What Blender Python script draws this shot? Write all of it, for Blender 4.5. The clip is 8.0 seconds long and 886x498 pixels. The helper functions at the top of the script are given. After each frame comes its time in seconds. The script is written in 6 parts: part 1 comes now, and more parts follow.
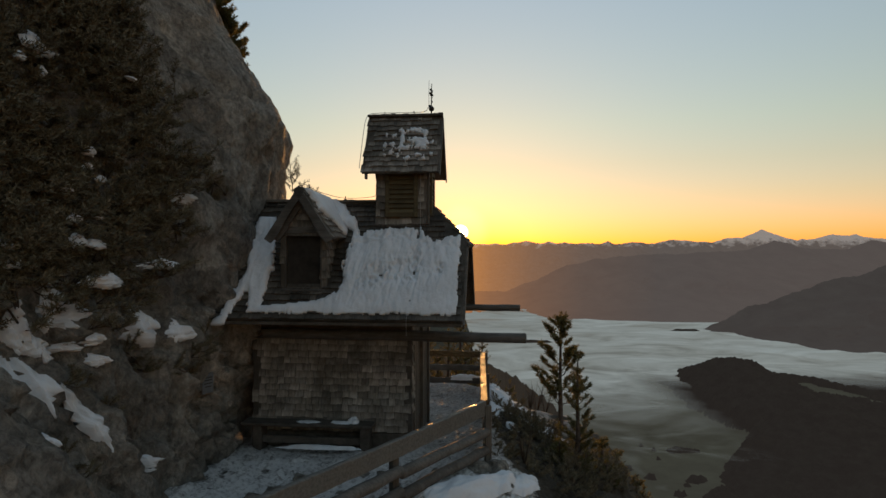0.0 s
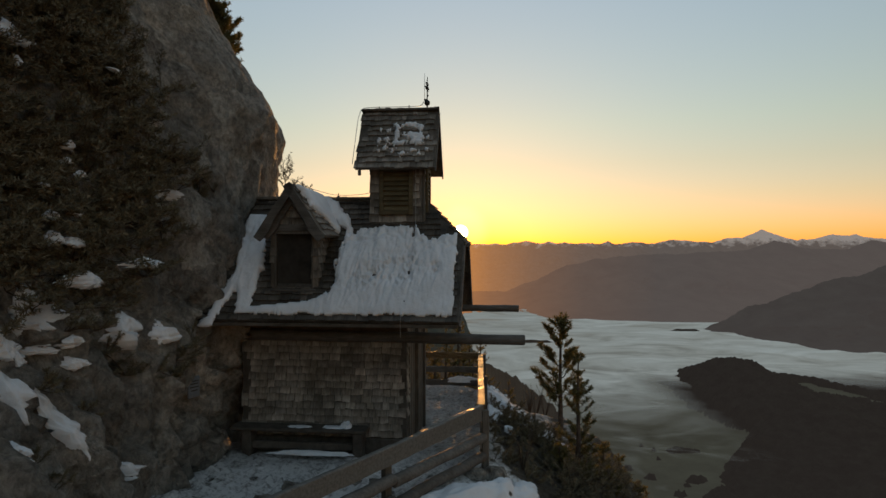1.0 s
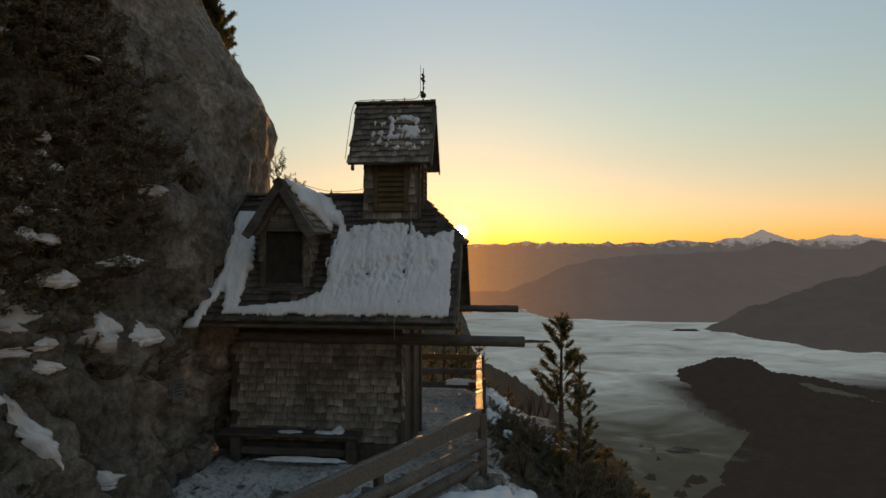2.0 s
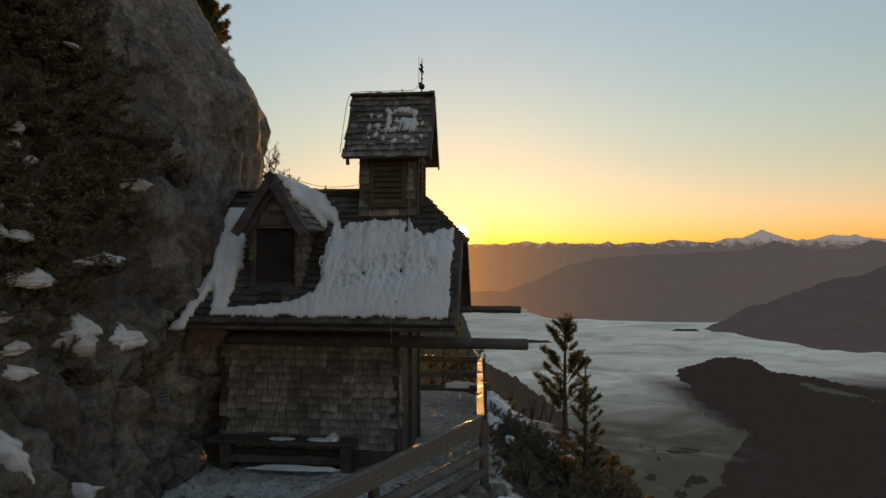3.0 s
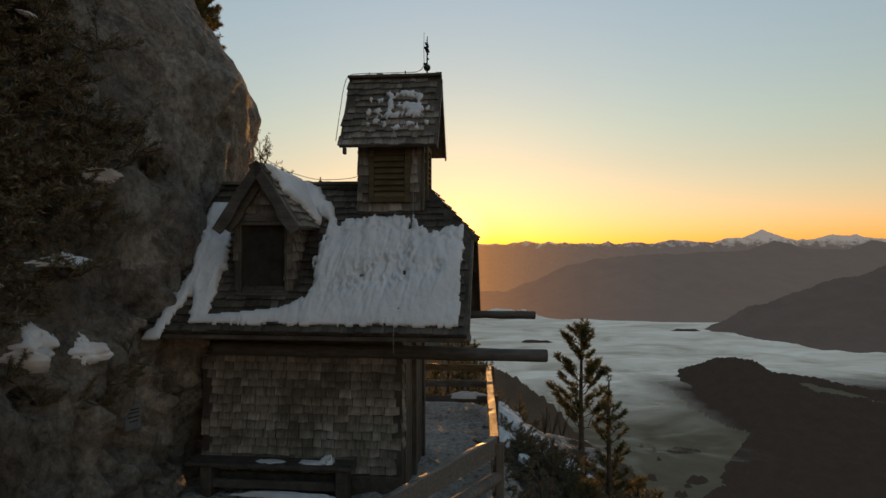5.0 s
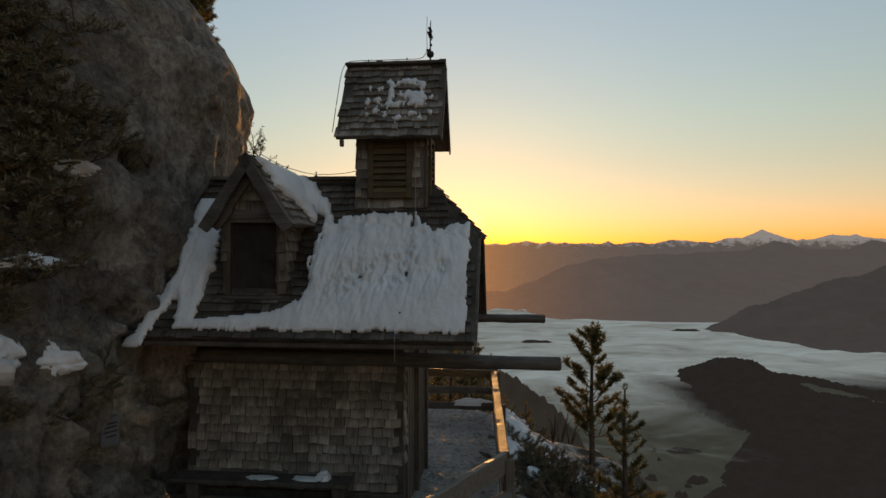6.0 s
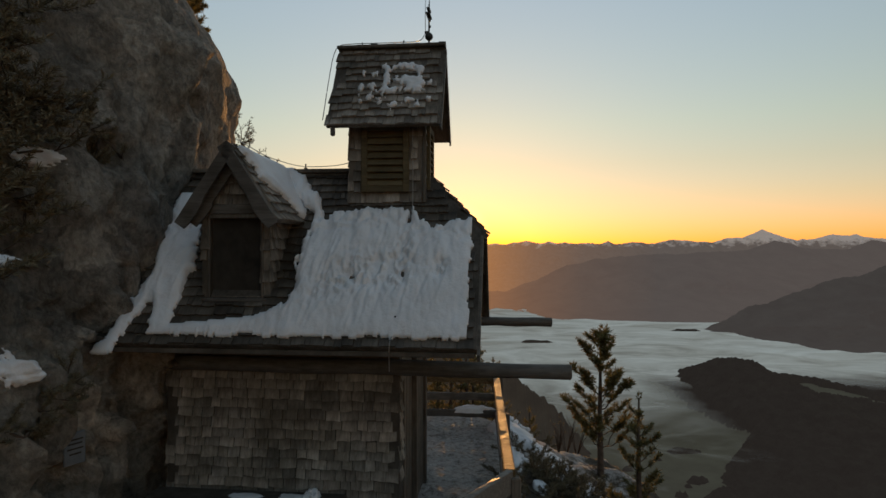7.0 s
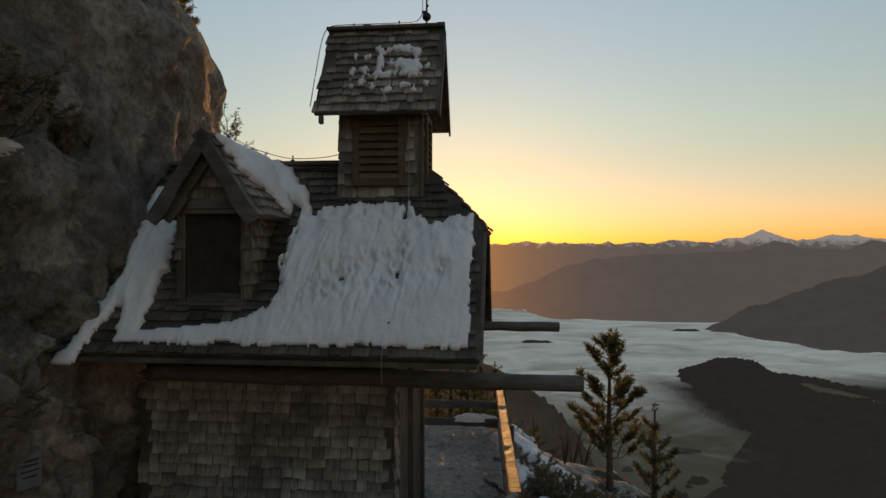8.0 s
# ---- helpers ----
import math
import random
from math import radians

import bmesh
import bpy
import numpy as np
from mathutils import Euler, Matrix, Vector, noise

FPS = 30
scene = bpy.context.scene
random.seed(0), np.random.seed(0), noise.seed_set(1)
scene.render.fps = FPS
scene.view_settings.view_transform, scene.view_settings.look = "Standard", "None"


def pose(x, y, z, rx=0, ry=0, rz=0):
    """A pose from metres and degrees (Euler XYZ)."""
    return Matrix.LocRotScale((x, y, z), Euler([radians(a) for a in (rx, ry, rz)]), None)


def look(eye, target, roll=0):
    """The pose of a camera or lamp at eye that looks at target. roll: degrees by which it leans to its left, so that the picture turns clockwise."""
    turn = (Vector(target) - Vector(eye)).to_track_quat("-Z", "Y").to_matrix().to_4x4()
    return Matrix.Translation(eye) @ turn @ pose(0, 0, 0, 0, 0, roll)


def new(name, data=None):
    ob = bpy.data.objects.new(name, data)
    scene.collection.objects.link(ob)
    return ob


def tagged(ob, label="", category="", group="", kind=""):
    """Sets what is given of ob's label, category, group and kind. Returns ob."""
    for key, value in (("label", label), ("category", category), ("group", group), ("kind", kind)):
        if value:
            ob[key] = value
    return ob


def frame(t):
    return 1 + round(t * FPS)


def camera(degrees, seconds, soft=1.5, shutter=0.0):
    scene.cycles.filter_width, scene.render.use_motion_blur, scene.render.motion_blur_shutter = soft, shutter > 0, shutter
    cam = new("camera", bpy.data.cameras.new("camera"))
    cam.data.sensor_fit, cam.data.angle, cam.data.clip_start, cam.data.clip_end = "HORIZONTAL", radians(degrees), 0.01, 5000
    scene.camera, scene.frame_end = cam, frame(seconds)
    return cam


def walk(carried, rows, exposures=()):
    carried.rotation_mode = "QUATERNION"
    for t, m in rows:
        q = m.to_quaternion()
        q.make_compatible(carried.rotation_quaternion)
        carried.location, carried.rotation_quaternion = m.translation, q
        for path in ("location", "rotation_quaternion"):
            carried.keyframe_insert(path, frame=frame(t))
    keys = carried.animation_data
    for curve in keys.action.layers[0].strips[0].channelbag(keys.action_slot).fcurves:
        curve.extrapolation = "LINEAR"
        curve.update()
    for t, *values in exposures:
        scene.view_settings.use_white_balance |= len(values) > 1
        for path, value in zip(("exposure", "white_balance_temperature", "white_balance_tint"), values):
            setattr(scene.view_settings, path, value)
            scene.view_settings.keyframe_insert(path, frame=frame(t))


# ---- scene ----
cam = camera(70.0, 8.0)
PATH = [
    (0.0, 0.000, 0.000, 3.500),
    (0.5, 0.030, 0.178, 3.493),
    (1.0, 0.070, 0.375, 3.476),
    (1.5, 0.107, 0.573, 3.460),
    (3.0, 0.139, 1.272, 3.413),
    (3.5, 0.118, 1.505, 3.406),
    (4.0, 0.085, 1.770, 3.403),
    (4.5, 0.058, 2.041, 3.404),
    (6.0, -0.039, 2.972, 3.397),
    (6.5, -0.043, 3.283, 3.386),
    (7.0, -0.035, 3.633, 3.373),
    (7.5, -0.024, 3.955, 3.361),
    (8.0, -0.022, 4.300, 3.361),
]
walk(cam, [(t, pose(x, y, z, 90, 0, 0)) for t, x, y, z in PATH], exposures=[(0.0, 0.0), (8.0, 0.0)])

# ---- world and sun ----
SUN_AZ, SUN_EL = 1.60, 1.51  # degrees right of +y, and above level
world = bpy.data.worlds.new("world")
scene.world = world
world.use_nodes = True
wt = world.node_tree
wt.nodes.clear()
w_out = wt.nodes.new("ShaderNodeOutputWorld")
w_bg = wt.nodes.new("ShaderNodeBackground")
w_sky = wt.nodes.new("ShaderNodeTexSky")
w_sky.sky_type = "NISHITA"
w_sky.sun_disc = False
w_sky.sun_elevation = radians(SUN_EL + 1.0)
w_sky.sun_rotation = radians(SUN_AZ)
w_sky.altitude = 1700
w_sky.air_density = 1.3
w_sky.dust_density = 0.4
w_sky.ozone_density = 1.0
w_bg.inputs["Strength"].default_value = 0.8
# a hazy morning: the sky's colour eased towards paler tones, by height above the horizon
w_co = wt.nodes.new("ShaderNodeTexCoord")
w_sep = wt.nodes.new("ShaderNodeSeparateXYZ")
w_ramp = wt.nodes.new("ShaderNodeValToRGB")
w_mul = wt.nodes.new("ShaderNodeVectorMath")
w_mul.operation = "MULTIPLY"
w_els = w_ramp.color_ramp.elements
for w_p in (0.04, 0.08, 0.13, 0.19, 0.37, 0.6):
    w_els.new(w_p)
for w_el, (w_p, w_c) in zip(w_els, ((0.0, (0.225, 0.180, 0.44)), (0.04, (0.233, 0.197, 0.35)), (0.08, (0.238, 0.211, 0.288)), (0.13, (0.252, 0.231, 0.268)), (0.19, (0.277, 0.269, 0.288)), (0.37, (0.36, 0.35, 0.3825)), (0.6, (0.56, 0.54, 0.545)), (1.0, (0.62, 0.595, 0.60)))):
    w_el.position, w_el.color = w_p, (*w_c, 1)
wt.links.new(w_co.outputs["Generated"], w_sep.inputs[0])
wt.links.new(w_sep.outputs["Z"], w_ramp.inputs["Fac"])
wt.links.new(w_sky.outputs[0], w_mul.inputs[0])
wt.links.new(w_ramp.outputs["Color"], w_mul.inputs[1])
# the low sun's own face, blurred by the hazy air, and the narrow aureole round it
w_dot = wt.nodes.new("ShaderNodeVectorMath")
w_dot.operation = "DOT_PRODUCT"
w_dot.inputs[1].default_value = Vector((math.tan(radians(SUN_AZ)), 1, math.tan(radians(SUN_EL)))).normalized()
w_face = wt.nodes.new("ShaderNodeMapRange")
w_face.interpolation_type = "SMOOTHSTEP"
w_face.inputs["From Min"].default_value, w_face.inputs["From Max"].default_value = math.cos(radians(0.74)), math.cos(radians(0.40))
w_face.inputs["To Max"].default_value = 14.0
w_halo = wt.nodes.new("ShaderNodeMapRange")
w_halo.interpolation_type = "SMOOTHERSTEP"
w_halo.inputs["From Min"].default_value, w_halo.inputs["From Max"].default_value = math.cos(radians(3.0)), 1.0
w_halo.inputs["To Max"].default_value = 0.8
w_glow = [wt.nodes.new("ShaderNodeVectorMath") for _ in range(2)]
for w_n, w_src, w_c in zip(w_glow, (w_face, w_halo), ((1.0, 0.80, 0.42), (1.0, 0.62, 0.16))):
    w_n.operation = "MULTIPLY_ADD"
    w_n.inputs[1].default_value = w_c
    wt.links.new(w_src.outputs[0], w_n.inputs[0])
    wt.links.new(w_dot.outputs["Value"], w_src.inputs["Value"])
wt.links.new(w_co.outputs["Generated"], w_dot.inputs[0])
wt.links.new(w_mul.outputs[0], w_glow[0].inputs[2])
wt.links.new(w_glow[0].outputs[0], w_glow[1].inputs[2])
wt.links.new(w_glow[1].outputs[0], w_bg.inputs["Color"])
wt.links.new(w_bg.outputs[0], w_out.inputs["Surface"])

sun = new("sun", bpy.data.lights.new("sun", "SUN"))
sun.data.energy, sun.data.angle, sun.data.color = 3.2, radians(0.5), (1.0, 0.47, 0.14)
sun.matrix_world = look((0, 0, 0), (-math.sin(radians(SUN_AZ)), -math.cos(radians(SUN_AZ)), -math.tan(radians(SUN_EL))))


# ---- materials ----
def material(name, rough=0.8, metal=0.0):
    m = bpy.data.materials.new(name)
    m.use_nodes = True
    nt = m.node_tree
    b = nt.nodes["Principled BSDF"]
    b.inputs["Roughness"].default_value = rough
    b.inputs["Metallic"].default_value = metal
    return m, nt, b


def node(nt, kind, **values):
    n = nt.nodes.new(kind)
    for key, value in values.items():
        n.inputs[key].default_value = value
    return n


def coords(nt, scale=(1, 1, 1), loose=False):
    """Object coordinates; loose: shifted for each object by its own random amount."""
    c = nt.nodes.new("ShaderNodeTexCoord")
    mp = nt.nodes.new("ShaderNodeMapping")
    mp.inputs["Scale"].default_value = scale
    nt.links.new(c.outputs["Object"], mp.inputs["Vector"])
    if not loose:
        return mp.outputs["Vector"]
    info = nt.nodes.new("ShaderNodeObjectInfo")
    add = nt.nodes.new("ShaderNodeVectorMath")
    add.operation = "MULTIPLY_ADD"
    add.inputs[1].default_value = (41.0, 67.0, 23.0)
    nt.links.new(info.outputs["Random"], add.inputs[0])
    nt.links.new(mp.outputs["Vector"], add.inputs[2])
    return add.outputs[0]


def ramp(nt, fac, stops):
    r = nt.nodes.new("ShaderNodeValToRGB")
    els = r.color_ramp.elements
    while len(els) < len(stops):
        els.new(0.5)
    for el, (p, c) in zip(els, stops):
        el.position, el.color = p, (*c, 1)
    nt.links.new(fac, r.inputs["Fac"])
    return r.outputs["Color"]


def noise_tex(nt, vec, scale, detail=6.0, rough=0.6, distort=0.0):
    n = node(nt, "ShaderNodeTexNoise", Scale=scale, Detail=detail, Roughness=rough, Distortion=distort)
    nt.links.new(vec, n.inputs["Vector"])
    return n.outputs["Fac"]


def blend(nt, mode, fac, a, b):
    m = nt.nodes.new("ShaderNodeMix")
    m.data_type, m.blend_type = "RGBA", mode
    if isinstance(fac, float):
        m.inputs[0].default_value = fac
    else:
        nt.links.new(fac, m.inputs[0])
    for socket, value in ((m.inputs[6], a), (m.inputs[7], b)):
        if isinstance(value, tuple):
            socket.default_value = (*value, 1)
        else:
            nt.links.new(value, socket)
    return m.outputs[2]


def bump(nt, b, height, strength, distance):
    n = node(nt, "ShaderNodeBump", Strength=strength, Distance=distance)
    nt.links.new(height, n.inputs["Height"])
    nt.links.new(n.outputs["Normal"], b.inputs["Normal"])


def wood(name, dark, light, stretch=(30, 30, 3), rough=0.75, vary=0.5, spec=0.3, butt=False):
    """Weathered wood: grain along local z of the piece, stains, and a shade of its own for each piece."""
    m, nt, b = material(name, rough)
    v = coords(nt, (1, 1, 1), True)
    g = noise_tex(nt, coords(nt, stretch, True), 1.0, 8, 0.65, 0.4)
    base = ramp(nt, g, [(0.25, dark), (0.75, light)])
    stain = ramp(nt, noise_tex(nt, v, 3.0, 4), [(0.3, (0.55, 0.52, 0.48)), (0.65, (1.1, 1.1, 1.1))])
    c = blend(nt, "MULTIPLY", 0.8, base, stain)
    info = nt.nodes.new("ShaderNodeObjectInfo")
    shade = ramp(nt, info.outputs["Random"], [(0.0, (1 - vary, 1 - vary, 1 - vary)), (0.6, (1, 0.98, 0.95)), (1.0, (1 + 0.7 * vary, 1 + 0.68 * vary, 1 + 0.62 * vary))])
    c = blend(nt, "MULTIPLY", 1.0, c, shade)
    if butt:  # paler butt ends, each piece darker towards its top
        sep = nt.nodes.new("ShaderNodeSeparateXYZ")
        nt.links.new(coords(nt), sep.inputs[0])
        place = nt.nodes.new("ShaderNodeNewGeometry")  # damp and mossy stretches across the courses
        wide = noise_tex(nt, place.outputs["Position"], 1.1, 5, 0.6, 0.3)
        c = blend(nt, "MULTIPLY", 1.0, c, ramp(nt, wide, [(0.36, (0.50, 0.48, 0.44)), (0.60, (1.12, 1.11, 1.10))]))
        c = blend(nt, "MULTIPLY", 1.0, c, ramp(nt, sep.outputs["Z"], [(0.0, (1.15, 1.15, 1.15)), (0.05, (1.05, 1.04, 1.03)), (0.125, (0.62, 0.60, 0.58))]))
    nt.links.new(c, b.inputs["Base Color"])
    b.inputs["Specular IOR Level"].default_value = spec
    bump(nt, b, g, 0.5, 0.006)
    return m


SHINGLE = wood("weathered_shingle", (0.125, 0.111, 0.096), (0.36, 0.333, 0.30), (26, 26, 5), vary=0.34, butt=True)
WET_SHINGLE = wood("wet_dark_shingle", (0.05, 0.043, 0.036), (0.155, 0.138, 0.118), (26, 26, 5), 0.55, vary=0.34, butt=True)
BEAMWOOD = wood("beam_wood", (0.065, 0.059, 0.053), (0.175, 0.162, 0.148), (3, 30, 30), vary=0.2)
POSTWOOD = wood("post_wood", (0.060, 0.052, 0.044), (0.165, 0.145, 0.122), (30, 30, 2.5), vary=0.2)
SHUTTER = wood("ochre_shutter_wood", (0.07, 0.055, 0.030), (0.155, 0.122, 0.065), (4, 30, 30), vary=0.15)
DARKWOOD = wood("dark_wood", (0.045, 0.039, 0.033), (0.115, 0.099, 0.083), (8, 8, 8), vary=0.2)


def icy_rail(name, relief, coat, dark, light):
    """Rail wood in the given tones under a rough film of ice."""
    m, nt, b = material(name, 0.65)
    g = noise_tex(nt, coords(nt, (3, 30, 30)), 1.0, 8, 0.65)
    c = ramp(nt, g, [(0.25, dark), (0.75, light)])
    nt.links.new(c, b.inputs["Base Color"])
    ice = noise_tex(nt, coords(nt, (0.5, 1, 1)), 17.0, 5, 0.62, 0.6)
    b.inputs["Specular IOR Level"].default_value = 0.2
    b.inputs["Coat Weight"].default_value = coat
    b.inputs["Coat Roughness"].default_value = 0.3
    bump(nt, b, ice, relief, 0.05)
    return m


# far and cross rails: the low sun's gold is painted into the brown base
ICY = icy_rail("icy_rail_wood", 1.0, 0.05, (0.075, 0.050, 0.024), (0.19, 0.128, 0.060))
FROSTED = icy_rail("frosted_rail_wood", 0.25, 0.30, (0.075, 0.069, 0.061), (0.21, 0.195, 0.172))


def snow(name, dirt=0.25, scale=1.0):
    m, nt, b = material(name, 0.6)
    v = coords(nt)
    big = noise_tex(nt, v, 1.6 * scale, 5, 0.6)
    fine = noise_tex(nt, v, 14.0 * scale, 6, 0.65)
    c = ramp(nt, big, [(0.25, (0.68 - dirt * 0.5, 0.68 - dirt * 0.51, 0.69 - dirt * 0.53)), (0.6, (0.73, 0.74, 0.76))])
    speck = ramp(nt, fine, [(0.22, (0.62, 0.58, 0.53)), (0.36, (1, 1, 1))])
    nt.links.new(blend(nt, "MULTIPLY", min(1.0, 0.35 + dirt), c, speck), b.inputs["Base Color"])
    b.inputs["Specular IOR Level"].default_value = 0.25
    mid = noise_tex(nt, v, 7.0 * scale, 4, 0.6)
    add = nt.nodes.new("ShaderNodeMath")
    add.operation = "MULTIPLY_ADD"
    nt.links.new(mid, add.inputs[0])
    add.inputs[1].default_value = 1.6
    nt.links.new(fine, add.inputs[2])
    bump(nt, b, add.outputs[0], 0.35, 0.02)
    return m


SNOW = snow("old_snow", 0.15)
SNOW_CLIFF = snow("cliff_snow", 0.3, 1.4)


def rock():
    """Pale limestone with ochre streaks, dark lichen and cracks, and bare earth below."""
    m, nt, b = material("limestone", 0.9)
    v = coords(nt)
    n1 = noise_tex(nt, v, 0.55, 8, 0.65, 0.6)
    n2 = noise_tex(nt, coords(nt, (1, 1, 0.35)), 2.4, 8, 0.7, 0.5)
    n3 = noise_tex(nt, coords(nt, (1, 1, 0.7)), 13.0, 9, 0.75, 0.4)
    c = ramp(nt, n1, [(0.30, (0.25, 0.232, 0.208)), (0.5, (0.33, 0.306, 0.274)), (0.7, (0.385, 0.33, 0.27))])
    c = blend(nt, "MULTIPLY", 0.35, c, ramp(nt, n2, [(0.32, (0.42, 0.40, 0.38)), (0.48, (0.95, 0.95, 0.95)), (0.66, (1.15, 1.14, 1.12))]))
    n4 = noise_tex(nt, v, 5.0, 10, 0.72, 0.3)
    c = blend(nt, "MULTIPLY", 0.75, c, ramp(nt, n4, [(0.34, (0.45, 0.44, 0.43)), (0.5, (1, 1, 1)), (0.64, (1.4, 1.37, 1.33))]))
    c = blend(nt, "MULTIPLY", 0.9, c, ramp(nt, n3, [(0.34, (0.5, 0.49, 0.48)), (0.5, (0.98, 0.98, 0.98)), (0.66, (1.35, 1.33, 1.3))]))
    moss = noise_tex(nt, coords(nt, (1, 1, 0.5)), 0.9, 9, 0.62, 0.9)
    c = blend(nt, "MULTIPLY", 0.45, c, ramp(nt, moss, [(0.38, (0.42, 0.40, 0.35)), (0.56, (1, 1, 1))]))
    vor = nt.nodes.new("ShaderNodeTexVoronoi")
    vor.feature = "DISTANCE_TO_EDGE"
    vor.inputs["Scale"].default_value = 1.3
    warp = nt.nodes.new("ShaderNodeVectorMath")
    warp.operation = "MULTIPLY_ADD"
    nz = node(nt, "ShaderNodeTexNoise", Scale=1.8, Detail=6.0)
    nt.links.new(v, nz.inputs["Vector"])
    nt.links.new(nz.outputs["Color"], warp.inputs[0])
    warp.inputs[1].default_value = (0.9, 0.9, 0.9)
    nt.links.new(v, warp.inputs[2])
    nt.links.new(warp.outputs[0], vor.inputs["Vector"])
    crack = ramp(nt, vor.outputs["Distance"], [(0.0, (0.3, 0.28, 0.25)), (0.03, (1, 1, 1))])
    c = blend(nt, "MULTIPLY", 0.22, c, crack)
    facet = nt.nodes.new("ShaderNodeTexVoronoi")
    facet.inputs["Scale"].default_value = 2.6
    lay = nt.nodes.new("ShaderNodeMapping")
    lay.inputs["Scale"].default_value = (1, 1, 0.5)
    lay.inputs["Rotation"].default_value = (0.35, 0, 0)
    nt.links.new(warp.outputs[0], lay.inputs["Vector"])
    nt.links.new(lay.outputs[0], facet.inputs["Vector"])
    tone = nt.nodes.new("ShaderNodeSeparateXYZ")
    nt.links.new(facet.outputs["Color"], tone.inputs[0])
    c = blend(nt, "MULTIPLY", 1.0, c, ramp(nt, tone.outputs["X"], [(0.0, (0.80, 0.80, 0.80)), (1.0, (1.22, 1.20, 1.17))]))
    nt.links.new(c, b.inputs["Base Color"])
    add = nt.nodes.new("ShaderNodeMath")
    add.operation = "MULTIPLY_ADD"
    add.inputs[1].default_value = 0.9
    nt.links.new(facet.outputs["Distance"], add.inputs[0])
    nt.links.new(n4, add.inputs[2])
    n4 = add.outputs[0]
    add = nt.nodes.new("ShaderNodeMath")
    add.operation = "ADD"
    nt.links.new(n2, add.inputs[0])
    nt.links.new(n4, add.inputs[1])
    add2 = nt.nodes.new("ShaderNodeMath")
    add2.operation = "MULTIPLY_ADD"
    nt.links.new(n3, add2.inputs[0])
    add2.inputs[1].default_value = 0.7
    nt.links.new(add.outputs[0], add2.inputs[2])
    bump(nt, b, add2.outputs[0], 1.0, 0.12)
    b.inputs["Specular IOR Level"].default_value = 0.2
    return m


ROCK = rock()


def plain(name, lo, hi, scale, rough=0.8, spec=0.3, island=False):
    m, nt, b = material(name, rough)
    n = noise_tex(nt, coords(nt), scale, 6)
    c = ramp(nt, n, [(0.3, lo), (0.7, hi)])
    if island:
        g = nt.nodes.new("ShaderNodeNewGeometry")
        c = blend(nt, "MULTIPLY", 1.0, c, ramp(nt, g.outputs["Random Per Island"], [(0, (0.55, 0.55, 0.5)), (1, (1.35, 1.3, 1.15))]))
    nt.links.new(c, b.inputs["Base Color"])
    b.inputs["Specular IOR Level"].default_value = spec
    bump(nt, b, n, 0.4, 0.02)
    return m


NEEDLES = plain("pine_needles", (0.075, 0.078, 0.040), (0.14, 0.132, 0.070), 3.0, 0.6, 0.3, True)
_nt = NEEDLES.node_tree
_b = _nt.nodes["Principled BSDF"]
_tr = _nt.nodes.new("ShaderNodeBsdfTranslucent")
_tr.inputs["Color"].default_value = (0.20, 0.165, 0.055, 1)
_mx = _nt.nodes.new("ShaderNodeMixShader")
_mx.inputs[0].default_value = 0.35
_nt.links.new(_b.outputs[0], _mx.inputs[1])
_nt.links.new(_tr.outputs[0], _mx.inputs[2])
_nt.links.new(_mx.outputs[0], _nt.nodes["Material Output"].inputs["Surface"])
SCRUB = plain("dull_brown_needles", (0.115, 0.098, 0.068), (0.21, 0.178, 0.122), 3.0, 0.6, 0.3, True)
BARK = plain("pine_bark", (0.045, 0.034, 0.027), (0.11, 0.083, 0.064), 14.0, 0.9)
TWIG = plain("bare_twigs", (0.05, 0.04, 0.03), (0.13, 0.10, 0.07), 8.0, 0.9)
IRON, _, _b = material("dark_iron", 0.55, 0.8)
_b.inputs["Base Color"].default_value = (0.05, 0.048, 0.045, 1)
CABLE, _, _b = material("zinc_wire", 0.45, 0.9)
_b.inputs["Base Color"].default_value = (0.30, 0.30, 0.30, 1)
PLAQUE = plain("pale_metal_plaque", (0.09, 0.10, 0.11), (0.14, 0.15, 0.16), 9.0, 0.5)
VOID = plain("near_black", (0.02, 0.017, 0.014), (0.045, 0.038, 0.03), 6.0, 0.9)


